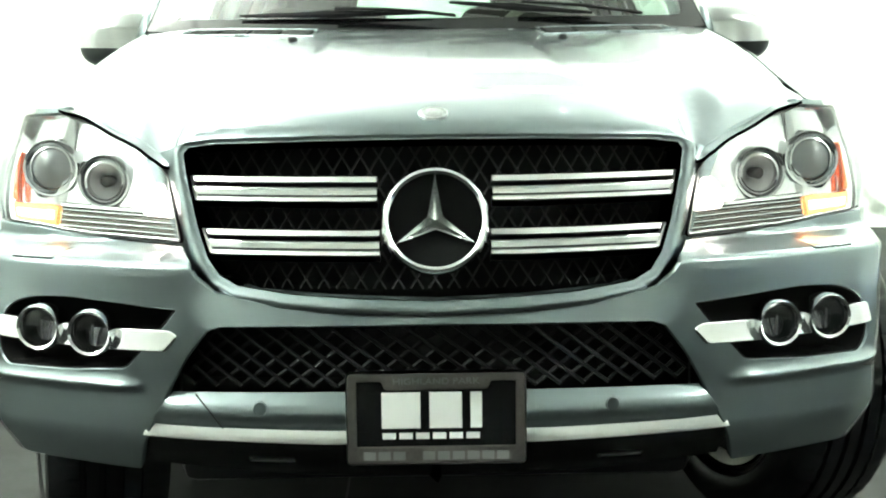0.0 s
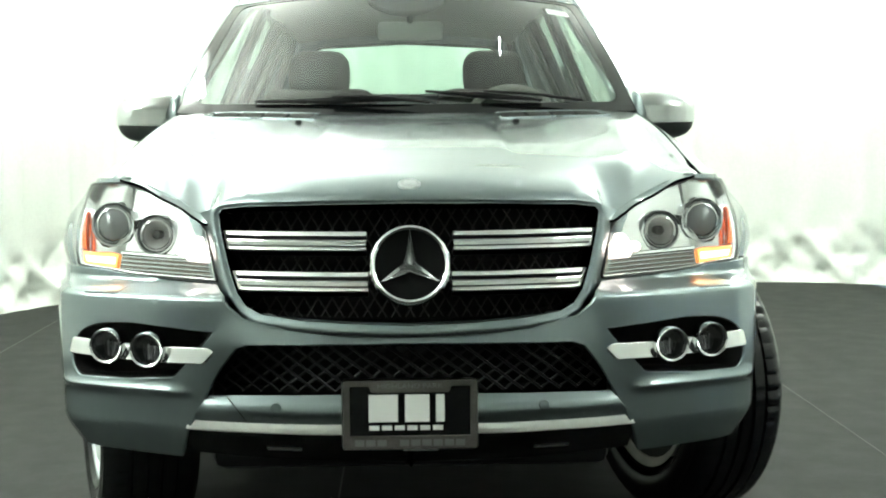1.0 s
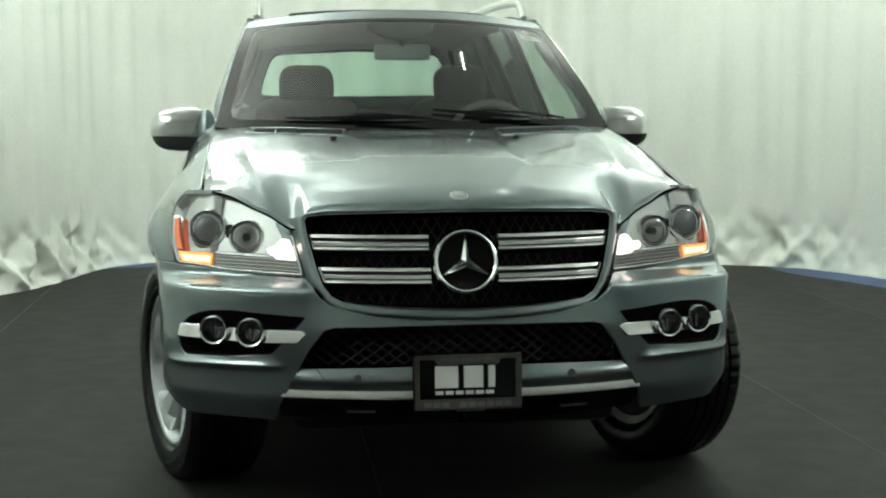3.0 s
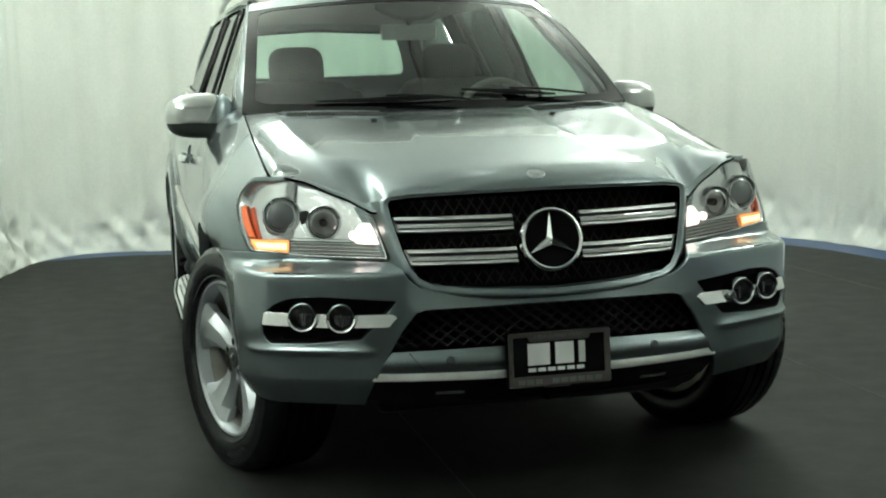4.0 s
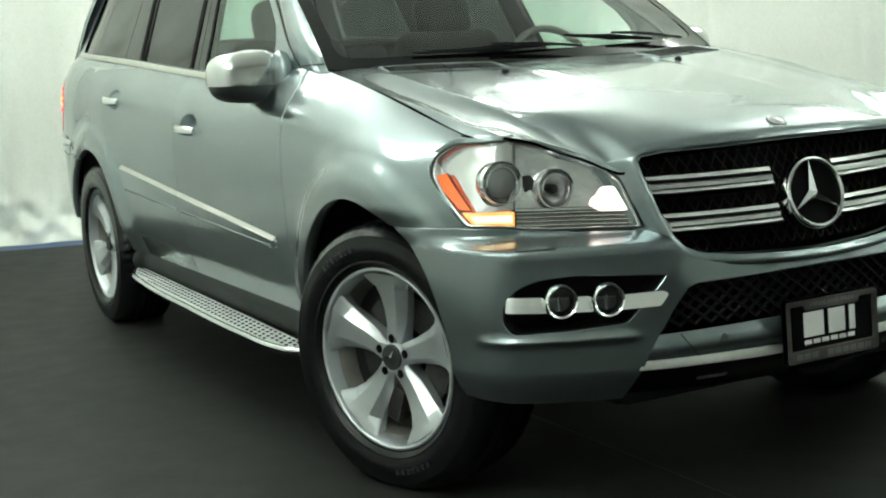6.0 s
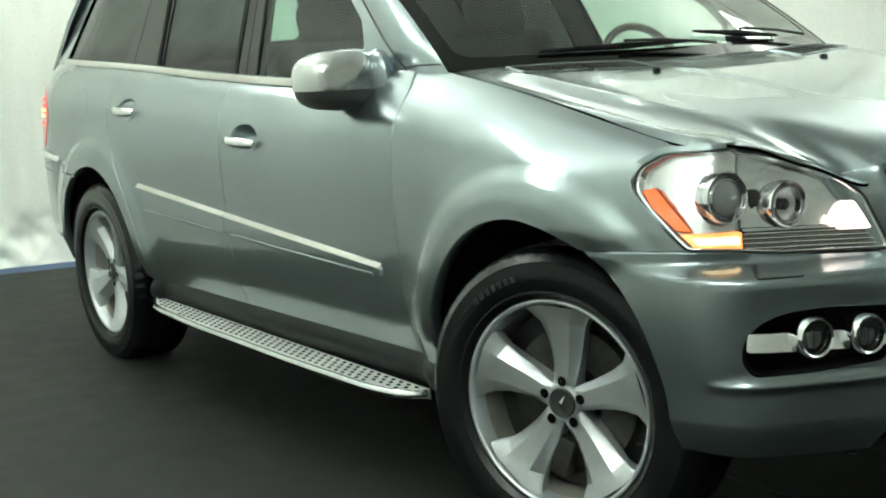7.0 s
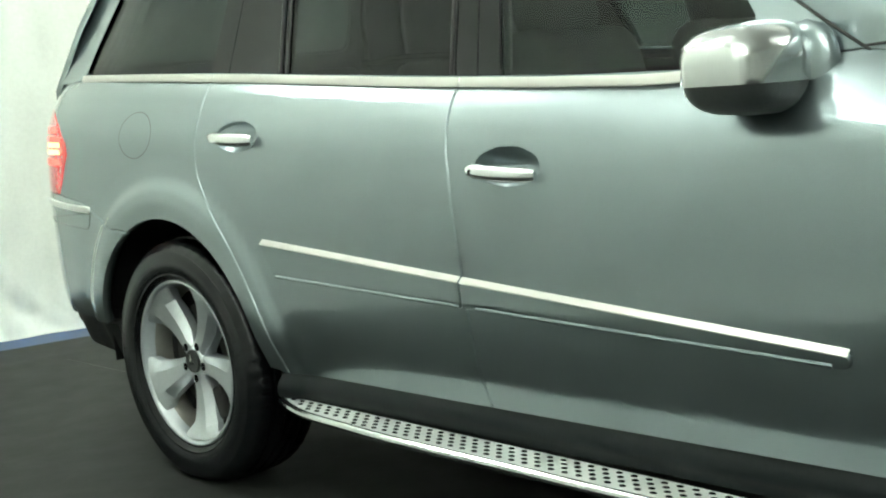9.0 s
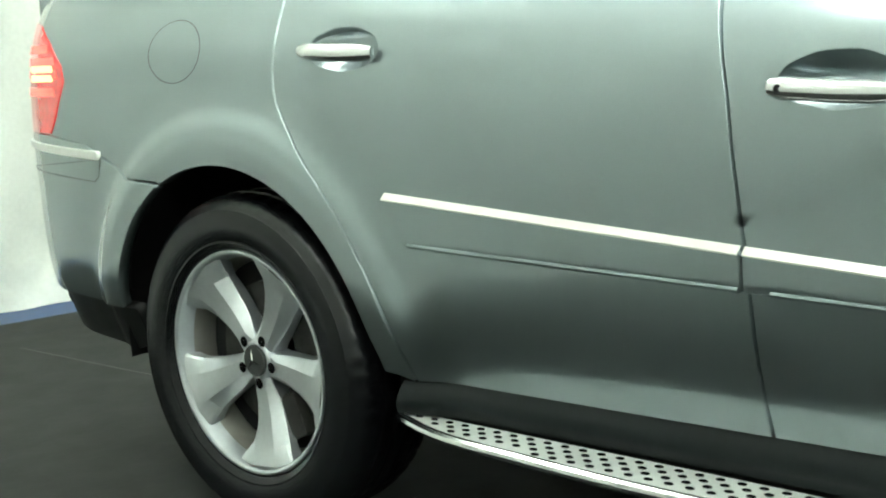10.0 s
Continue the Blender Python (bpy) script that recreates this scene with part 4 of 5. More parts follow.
    panes = {
        "front_side_window": ([(1.045, line(1.045) + 0.012), (1.75, line(1.75) + 0.012), (1.89, 1.63), (1.56, 1.606), (1.45, 1.566), (1.09, 1.335), (1.04, 1.26)], SIDEGLASS, "clear front side window"),
        "rear_side_window": ([(1.89, line(1.89) + 0.012), (2.62, line(2.62) + 0.012), (2.735, 1.637), (1.99, 1.63)], PRIVACY, "dark privacy glass rear side window"),
        "quarter_window": ([(2.96, line(2.96) + 0.012), (3.80, 1.280), (3.68, 1.57), (3.60, 1.615), (2.98, 1.632)], PRIVACY, "dark privacy glass quarter window"),
    }
    for name, (loop, mat, text) in panes.items():
        ob = skin(name, loop, [], upper_fn(sign, 0.010), mat, car, text, 0.08, 0.0, side=sign)
        ob.visible_shadow = False
    # bright belt line in three pieces
    for y0, y1 in ((1.02, 1.858), (1.866, 2.922), (2.930, 3.79)):
        ys = np.linspace(y0, y1, 16)
        loop = [(y, line(y) - 0.007) for y in ys] + [(y, line(y) + 0.014) for y in ys[::-1]]
        skin("belt_trim", loop, [], lambda uv, sign=sign: upper_fn(sign, 0)(uv) + np.stack([sign * (0.014 + 0.004 * np.cos((uv[:, 1] - TOP(uv[:, 0]) - 0.008) / 0.012)), 0 * uv[:, 0], 0 * uv[:, 0]], 1), BRIGHTTRIM, car, "bright chrome belt line trim", 0.02, 0.018, side=sign)

# ---- the car: sides ----
def seam_front(z):
    return np.interp(z, [0.36, 0.45, 0.8, 1.04, 1.12, 1.18], [0.655, 0.662, 0.678, 0.690, 0.705, 0.745])


def seam_mid(z):
    return np.interp(z, [0.40, 0.5, 0.72, 0.95, 1.05, 1.165], [1.775, 1.775, 1.790, 1.815, 1.835, 1.866])


SEAM_REAR = spline([0.40, 0.5, 0.6, 0.7, 0.8, 0.88, 0.95, 1.0, 1.06, 1.12, 1.23], [2.565, 2.592, 2.632, 2.69, 2.768, 2.842, 2.895, 2.912, 2.914, 2.912, 2.930])
GAP = 0.005
for sign in (1, -1):
    fn = side_fn(sign)
    zs = np.linspace(0.37, 1.172, 22)
    ys = np.linspace(0.72, -0.27, 20)
    fender = [(-0.398, 0.779), (-0.178, 0.770)] + arch_line(FRONT_C, 118.4, 2, 30) + [(0.49, 0.34), (0.655 - GAP, 0.345)] + [(float(seam_front(z)) - GAP, z) for z in zs] + [(y, float(TOP(y)) - 0.002) for y in ys] + [(-0.31, 0.992), (-0.27, 0.965), (-0.252, 0.925), (-0.268, 0.90), (-0.32, 0.858), (-0.375, 0.81)]
    skin("front_fender", fender, [], fn, PAINT, car, "painted front fender with flared wheel arch", 0.010, 0.035, side=sign)
    zs = np.linspace(0.390, 1.162, 24)
    top1 = [(y, float(TOP(y)) - 0.002) for y in np.linspace(1.855, 0.83, 16)]
    door = [(float(seam_front(0.390)) + GAP, 0.390), (float(seam_mid(0.390)) - GAP, 0.390)] + [(float(seam_mid(z)) - GAP, z) for z in zs[1:]] + top1 + [(0.755, 1.183)] + [(float(seam_front(z)) + GAP, z) for z in zs[::-1][:-1]]
    front_door = skin("front_door", door, [rounded([(1.517, 0.969), (1.532, 1.002), (1.592, 1.024), (1.662, 1.024), (1.717, 1.004), (1.737, 0.974), (1.712, 0.946), (1.632, 0.930), (1.552, 0.939)], 0.02, 3)], fn, PAINT, car, "painted front door", 0.022, 0.03, side=sign)
    zr = np.linspace(0.390, 1.222, 26)
    top2 = [(y, float(TOP(y)) - 0.002) for y in np.linspace(2.925, 1.872, 16)]
    door = [(float(seam_mid(0.390)) + GAP, 0.390), (float(SEAM_REAR(0.390)) - GAP, 0.390)] + [(float(SEAM_REAR(z)) - GAP, z) for z in zr[1:-1]] + top2 + [(float(seam_mid(z)) + GAP, z) for z in zs[::-1][:-1]]
    rear_door = skin("rear_door", door, [rounded([(2.593, 1.054), (2.613, 1.088), (2.673, 1.108), (2.738, 1.108), (2.793, 1.090), (2.813, 1.062), (2.783, 1.032), (2.703, 1.016), (2.628, 1.026)], 0.02, 3)], fn, PAINT, car, "painted rear door", 0.022, 0.03, side=sign)
    quarter = [(float(SEAM_REAR(z)) + GAP, z) for z in zr[:-1]] + [(y, float(TOP(y)) - 0.002) for y in np.linspace(2.935, 4.05, 14)] + [(4.04, 1.18), (3.925, 1.168), (3.835, 1.12), (3.752, 1.06), (3.737, 1.02), (3.79, 0.93), (3.832, 0.885), (3.66, 0.868), (3.44, 0.79), (3.31, 0.785)] + arch_line(REAR_C, 63, 176, 30) + [(2.60, 0.40)]
    skin("quarter_panel", quarter[::-1], [], fn, PAINT, car, "painted rear quarter panel with flared wheel arch", 0.010, 0.035, side=sign)
    bumper = [(3.325, 0.775), (3.44, 0.782), (3.66, 0.862), (3.84, 0.879), (3.97, 0.885), (4.11, 0.885), (4.11, 0.46), (3.54, 0.46)] + arch_line(REAR_C, 11, 61, 16)
    skin("rear_bumper", bumper[::-1], [], side_fn(sign, -0.004), PAINT, car, "painted rear bumper corner", 0.022, 0.03, side=sign)
    skin("rear_bumper_apron", [(3.505, 0.455), (4.10, 0.455), (4.08, 0.34), (3.60, 0.33), (3.50, 0.36)][::-1], [], side_fn(sign, 0.012), BLACK, car, "black lower rear apron", 0.03, 0.03, side=sign)
    skin("bumper_strip", rounded([(3.58, 0.828), (4.02, 0.850), (4.02, 0.866), (3.58, 0.846)], 0.005, 2), [], side_fn(sign, -0.012), SATIN, car, "bright strip on the rear bumper", 0.02, 0.012, side=sign)
    bm = bmesh.new()
    tube(bm, side_fn(sign, -0.0042)(refine_open([(3.575, 0.828), (3.59, 0.785), (3.61, 0.772), (4.05, 0.792)], 0.03)), 0.0013, 6)
    part("bumper_panel_joint", bm, SEALRUBBER, car)
    lamp = skin("tail_lamp", [(4.045, 1.178), (3.925, 1.164), (3.838, 1.117), (3.757, 1.06), (3.742, 1.02), (3.795, 0.93), (3.836, 0.889), (4.04, 0.889)], [], side_fn(sign, -0.003), REDLENS, car, "red tail lamp, lit", 0.015, 0.02, side=sign)
    for z0, y0 in ((1.095, 3.84), (1.062, 3.79), (1.029, 3.775), (0.985, 3.79)):
        skin("lit_segment", rounded([(y0, z0), (4.03, z0), (4.03, z0 + 0.020), (y0 + 0.012, z0 + 0.020)], 0.005, 2)[::-1 if sign > 5 else 1], [], side_fn(sign, -0.005), REDLIT, lamp, "glowing red segment", 0.02, 0.003, side=sign)
    for z0 in (1.022, 1.046):
        skin("lit_core", rounded([(3.80, z0), (3.97, z0), (3.97, z0 + 0.015), (3.81, z0 + 0.015)], 0.004, 2), [], side_fn(sign, -0.007), REDCORE, lamp, "glowing yellow bulb chamber", 0.02, 0.003, side=sign)
    # fuel flap on the car's right-hand side
    if sign < 0:
        t = np.linspace(0, 2 * np.pi, 41)[:-1]
        r0, r1 = 0.0824, 0.0800
        loop = np.stack([3.26 + 1.18 * r0 * np.cos(t), 1.078 + 0.87 * r0 * np.sin(t)], 1)
        hole = np.stack([3.26 + 1.18 * r1 * np.cos(t), 1.078 + 0.87 * r1 * np.sin(t)], 1)
        skin("fuel_flap_joint", loop, [hole], side_fn(sign, -0.0018), SEALRUBBER, car, "thin round joint of the fuel flap", 0.02, 0.0, side=sign)
    # inner skin behind the joints
    inner = [(-0.2, 0.80), (-0.2, 1.0), (0.2, 1.08), (0.7, 1.15), (1.2, 1.12), (1.9, 1.14), (2.9, 1.2), (3.9, 1.23), (3.95, 0.50), (3.53, 0.50)] + arch_line(REAR_C, 15, 165, 24, 0.47) + [(2.55, 0.33), (0.55, 0.33)] + arch_line(FRONT_C, 8, 115, 20, 0.47)
    skin("inner_shell", inner[::-1], [], side_fn(sign, 0.045), BLACK, car, "dark inner body shell", 0.05, 0.0, side=sign)
    # side moulding in two pieces
    for y0, y1, parent in ((0.775, 1.785, front_door), (1.795, 2.585, rear_door)):
        def mz(y, k):
            top = 0.642 + (y - 0.78) * 0.0755
            return top if k else top - 0.036 - 0.036 * (y - 0.78)
        ys = np.linspace(y0, y1, 14)
        blend = 0.050 if y1 > 2 else 0.0
        loop = [(y - (blend if i == len(ys) - 1 else 0), mz(y, 0)) for i, y in enumerate(ys)] + [(y, mz(y, 1) - 0.010) for y in ys[::-1]]
        if y0 < 1:
            loop = rounded(loop, [0.012 if i in (0, len(loop) - 1) else 0 for i in range(len(loop))], 4)
        def proud(uv, sign=sign):
            drop = 0.606 + (uv[:, 0] - 0.78) * 0.0395
            lift = 0.0145 - 0.001 * ramp(drop + 0.012, drop, uv[:, 1])
            return np.stack([sign * (side_x(uv[:, 0], uv[:, 1]) + lift), uv[:, 0], uv[:, 1]], 1)
        moulding = skin("side_moulding", loop, [], proud, PAINT, parent, "painted side moulding", 0.007, 0.02, side=sign, bevel=0.004)
        # added bead that catches light to draw the moulding's bright lower line
        bead = [(sign * (float(side_x(np.array([y]), np.array([mz(y, 0)]))[0]) + 0.0125), y, mz(y, 0) + 0.002) for y in ys[:-1] + (0.03 if y0 < 1 else 0.0)]
        bm = bmesh.new()
        tube(bm, bead, 0.0055, 8)
        part("highlight_bead", bm, PAINT, moulding)
        loop = [(y, mz(y, 1) - 0.0105) for y in ys] + [(y, mz(y, 1) + 0.001) for y in ys[::-1]]
        skin("bright_insert", loop, [], lambda uv, sign=sign, mz=mz: np.stack([sign * (side_x(uv[:, 0], uv[:, 1]) + 0.006 + 1.0 * (0.642 + (uv[:, 0] - 0.78) * 0.0755 - uv[:, 1])), uv[:, 0], uv[:, 1]], 1), BRIGHTTRIM, moulding, "bright metal insert", 0.02, 0.004, side=sign)
    # handles
    for yr, zc, slope, parent in ((1.627, 0.968, 0.05, front_door), (2.705, 1.062, 0.05, rear_door)):
        def cup(uv, yr=yr, zc=zc, sign=sign):
            d = np.hypot((uv[:, 0] - yr) / 0.115, (uv[:, 1] - zc - 0.006) / 0.052)
            dent = 0.034 * np.clip(1 - d * d, 0, 1)
            return np.stack([sign * (side_x(uv[:, 0], uv[:, 1]) - dent - 0.0008), uv[:, 0], uv[:, 1]], 1)
        t = np.linspace(0, 2 * np.pi, 33)[:-1]
        bowl = skin("handle_recess", np.stack([yr + 0.113 * np.cos(t), zc + 0.007 + 0.051 * np.sin(t)], 1), [], cup, PAINT, parent, "dished handle recess", 0.008, 0.0, side=sign)
        ys = np.linspace(yr - 0.102, yr + 0.104, 11)
        out = 0.006 + 0.026 * np.sin(np.linspace(0.25, np.pi - 0.25, 11))
        zz = zc - 0.004 + (ys - yr) * slope
        path = [(sign * (float(side_x(np.array([y]), np.array([z]))[0]) + o), y, z) for y, z, o in zip(ys, zz, out)]
        bm = bmesh.new()
        tube(bm, path, [0.010, 0.0125, 0.0135, 0.0135, 0.0135, 0.0135, 0.0135, 0.0135, 0.014, 0.014, 0.012], 12, squash=1.3)
        part("door_handle", bm, CHROME, parent, "chrome door handle")
        if parent is front_door:
            bm = bmesh.new()
            k = 9
            lathe(bm, [(0.007, 0), (0.0065, 0.002), (0.0005, 0.002)], 12, Matrix.Translation((path[k][0] + sign * 0.013, path[k][1], path[k][2])) @ Matrix.Rotation(radians(90 * sign), 4, "Y"))
            part("lock_barrel", bm, BLACK, bowl)
    # door mirror: shell, dark foot, glass, arm
    def blob(cx, cy, cz, ax, ay, az, e, zmin=-1.0, zmax=1.0, taper=0.0):
        bm = bmesh.new()
        rings = []
        n, m = 28, 16
        for j in range(m + 1):
            w = zmin + (zmax - zmin) * j / m
            ph = math.asin(max(-1, min(1, w)))
            c, s = math.copysign(abs(math.cos(ph)) ** e, math.cos(ph)), math.copysign(abs(math.sin(ph)) ** e, math.sin(ph))
            row = []
            for k in range(n):
                t = 2 * math.pi * k / n
                ct, st = math.cos(t), math.sin(t)
                px = ax * c * math.copysign(abs(ct) ** e, ct)
                py = ay * c * math.copysign(abs(st) ** e, st)
                shrink = 1 - taper * (1 + px / ax) / 2
                row.append(bm.verts.new((sign * (cx + px), cy + py + 0.16 * (px + ax) * 0.5, cz + az * s * shrink)))
            rings.append(row)
        for a, b in zip(rings, rings[1:]):
            for k in range(n):
                bm.faces.new((a[k], a[(k + 1) % n], b[(k + 1) % n], b[k]))
        bm.faces.new(rings[0][::-1])
        bm.faces.new(rings[-1])
        return bm
    shell_ob = part("door_mirror", blob(0.908, 0.960, 1.160, 0.118, 0.095, 0.097, 0.66, -0.16, 1.0, 0.16), POLISHED, car, "door mirror with a bright shell", angle=60)
    part("mirror_foot", blob(0.907, 0.960, 1.160, 0.115, 0.092, 0.095, 0.66, -1.0, -0.15, 0.16), DARKGREY, shell_ob, "dark lower shell", angle=60)
    bm = bmesh.new()
    box(bm, min(sign * 0.84, sign * 0.975), max(sign * 0.84, sign * 0.975), 1.050, 1.066, 1.115, 1.210, 0.003)
    part("mirror_glass", bm, MIRROR, shell_ob)
    part("mirror_gasket", blob(0.828, 0.945, 1.158, 0.030, 0.066, 0.078, 0.7), BLACK, shell_ob, "black gasket between shell and foot", angle=60)
    part("mirror_arm", blob(0.800, 0.900, 1.140, 0.034, 0.066, 0.105, 0.85), PAINT, shell_ob, "painted mirror foot", angle=80)
    # sill and running board
    def sill_fn(uv, sign=sign):
        lean = 0.868 + 0.016 * np.sin(np.pi * np.clip((uv[:, 1] - 0.310) / 0.078, 0, 1)) + side_x(uv[:, 0], np.full(len(uv), 0.388)) - 0.868
        return np.stack([sign * (lean - 0.006), uv[:, 0], uv[:, 1]], 1)
    sill = [(0.495, 0.33), (0.58, 0.302), (1.6, 0.308), (2.62, 0.318), (2.60, 0.387), (1.6, 0.387), (0.66, 0.387), (0.495, 0.38)]
    skin("sill", sill, [], sill_fn, SILLGREY, car, "dark grey sill under the doors", 0.02, 0.03, side=sign)
    skin("sill_underside", [(0.44, 0.25), (2.64, 0.25), (2.64, 0.312), (0.44, 0.312)], [], side_fn(sign, 0.03), BLACK, car, "black lower sill", 0.05, 0.02, side=sign)

    BOARD_Y = np.concatenate([np.linspace(0.624, 0.69, 8), np.linspace(0.72, 2.62, 39)])
    edge_out = spline([0.624, 0.640, 0.670, 0.72, 1.0, 1.6, 2.2, 2.5, 2.62], [0.884, 0.915, 0.942, 0.957, 0.978, 0.985, 0.975, 0.940, 0.895])
    tilt = 0.022

    def board_z(y):
        return 0.292 + tilt * (y - 0.6) / 2.0
    bm = bmesh.new()
    rows = []
    for y in BOARD_Y:
        xo, zt = float(edge_out(y)), board_z(y)
        rows.append([bm.verts.new((sign * x, y, z)) for x, z in ((0.868, zt), (xo - 0.016, zt), (xo - 0.005, zt - 0.004), (xo, zt - 0.010), (xo - 0.004, zt - 0.018), (xo - 0.02, zt - 0.024), (0.868, zt - 0.030))])
    for a, b in zip(rows, rows[1:]):
        for k in range(7):
            bm.faces.new((a[k], a[(k + 1) % 7], b[(k + 1) % 7], b[k]))
    bm.faces.new(rows[0])
    bm.faces.new(rows[-1][::-1])
    board = part("running_board", bm, TREAD, car, "brushed aluminium running board with black rubber studs", angle=25)
    bm = bmesh.new()
    tube(bm, [(sign * (float(edge_out(y)) - 0.006), y, board_z(y) - 0.009) for y in BOARD_Y], 0.0115, 10)
    part("board_edge", bm, POLISHED, board, "polished rounded edge")
    bm = bmesh.new()
    lathe(bm, [(0.0058, -0.002), (0.0058, 0.0012), (0.0046, 0.0020), (0.0003, 0.0021)], 10)
    stud_me = None
    for j in range(4):
        for k in range(47):
            y = 0.668 + 0.0413 * k + (0.0206 if j % 2 else 0)
            x = 0.886 + 0.0215 * j
            if x > float(edge_out(y)) - 0.022:
                continue
            if stud_me is None:
                stud = part("stud", bm, RUBBER, board)
                stud_me = stud.data
            else:
                stud = new("stud", stud_me)
                stud.parent = board
            stud.matrix_basis = Matrix.Translation((sign * x, y, board_z(y) + 0.0005)) @ Matrix.Diagonal((1, 1.55, 1, 1))
    # wheel arch liners
    for yc in (FRONT_C, REAR_C):
        bm = bmesh.new()
        arcs = [(ARCH + 0.025, 0.885), (ARCH + 0.025, 0.70), (ARCH + 0.02, 0.50), (0.05, 0.50)]
        rings = []
        for r, x in arcs:
            rings.append([bm.verts.new((sign * (min(x, x - 0.18 * float(ramp(-0.20, -0.45, yc + r * math.cos(t)))) if x > 0.8 else x), yc + r * math.cos(t), HUB + r * math.sin(t))) for t in np.linspace(radians(-6), radians(186), 32)])
        for a, b in zip(rings, rings[1:]):
            for k in range(31):
                bm.faces.new((a[k], a[k + 1], b[k + 1], b[k]))
        part("wheel_arch_liner", bm, BLACK, car, "black wheel arch liner")

# belly and engine bay filling: black boxes added to keep light out of the body
bm = bmesh.new()
box(bm, -0.50, 0.50, -0.55, 4.0, 0.27, 0.80, 0.03)
part("underbody", bm, BLACK, car, "black underbody")
bm = bmesh.new()
box(bm, -0.80, 0.80, 0.50, 2.55, 0.25, 0.85, 0.03)
part("floor_pan", bm, BLACK, car, "black floor pan")
bm = bmesh.new()
box(bm, -0.80, 0.80, 3.55, 4.0, 0.40, 0.95, 0.03)
part("boot_floor", bm, BLACK, car, "black boot floor")
bm = bmesh.new()
box(bm, -0.70, 0.70, -0.45, 0.45, 0.80, 0.90, 0.02)
part("engine_bay_filler", bm, BLACK, car, "black filler box added to keep the engine bay dark")

# tailgate
def gate_fn(uv):
    x, z = uv[:, 0], uv[:, 1]
    y = 4.13 - 0.62 * np.maximum(z - 1.22, 0) - 0.05 * (np.abs(x) / 0.7) ** 3
    return np.stack([x, y, z], 1)


gate = both([(0, 0.42), (0.62, 0.42), (0.70, 0.9), (0.74, 1.24), (0.69, 1.45), (0.62, 1.63), (0, 1.665)])
gate_hole = rounded(both([(0, 1.31), (0.60, 1.315), (0.565, 1.46), (0.51, 1.575), (0, 1.60)]), 0.05, 4)
skin("tailgate", gate, [gate_hole], gate_fn, PAINT, car, "painted tailgate", 0.05, 0.03, side=-1)
ob = skin("rear_window", gate_hole, [], lambda uv: gate_fn(uv) - (0, 0.006, 0), SIDEGLASS, car, "rear window", 0.1, 0.0, side=-1)
ob.visible_shadow = False
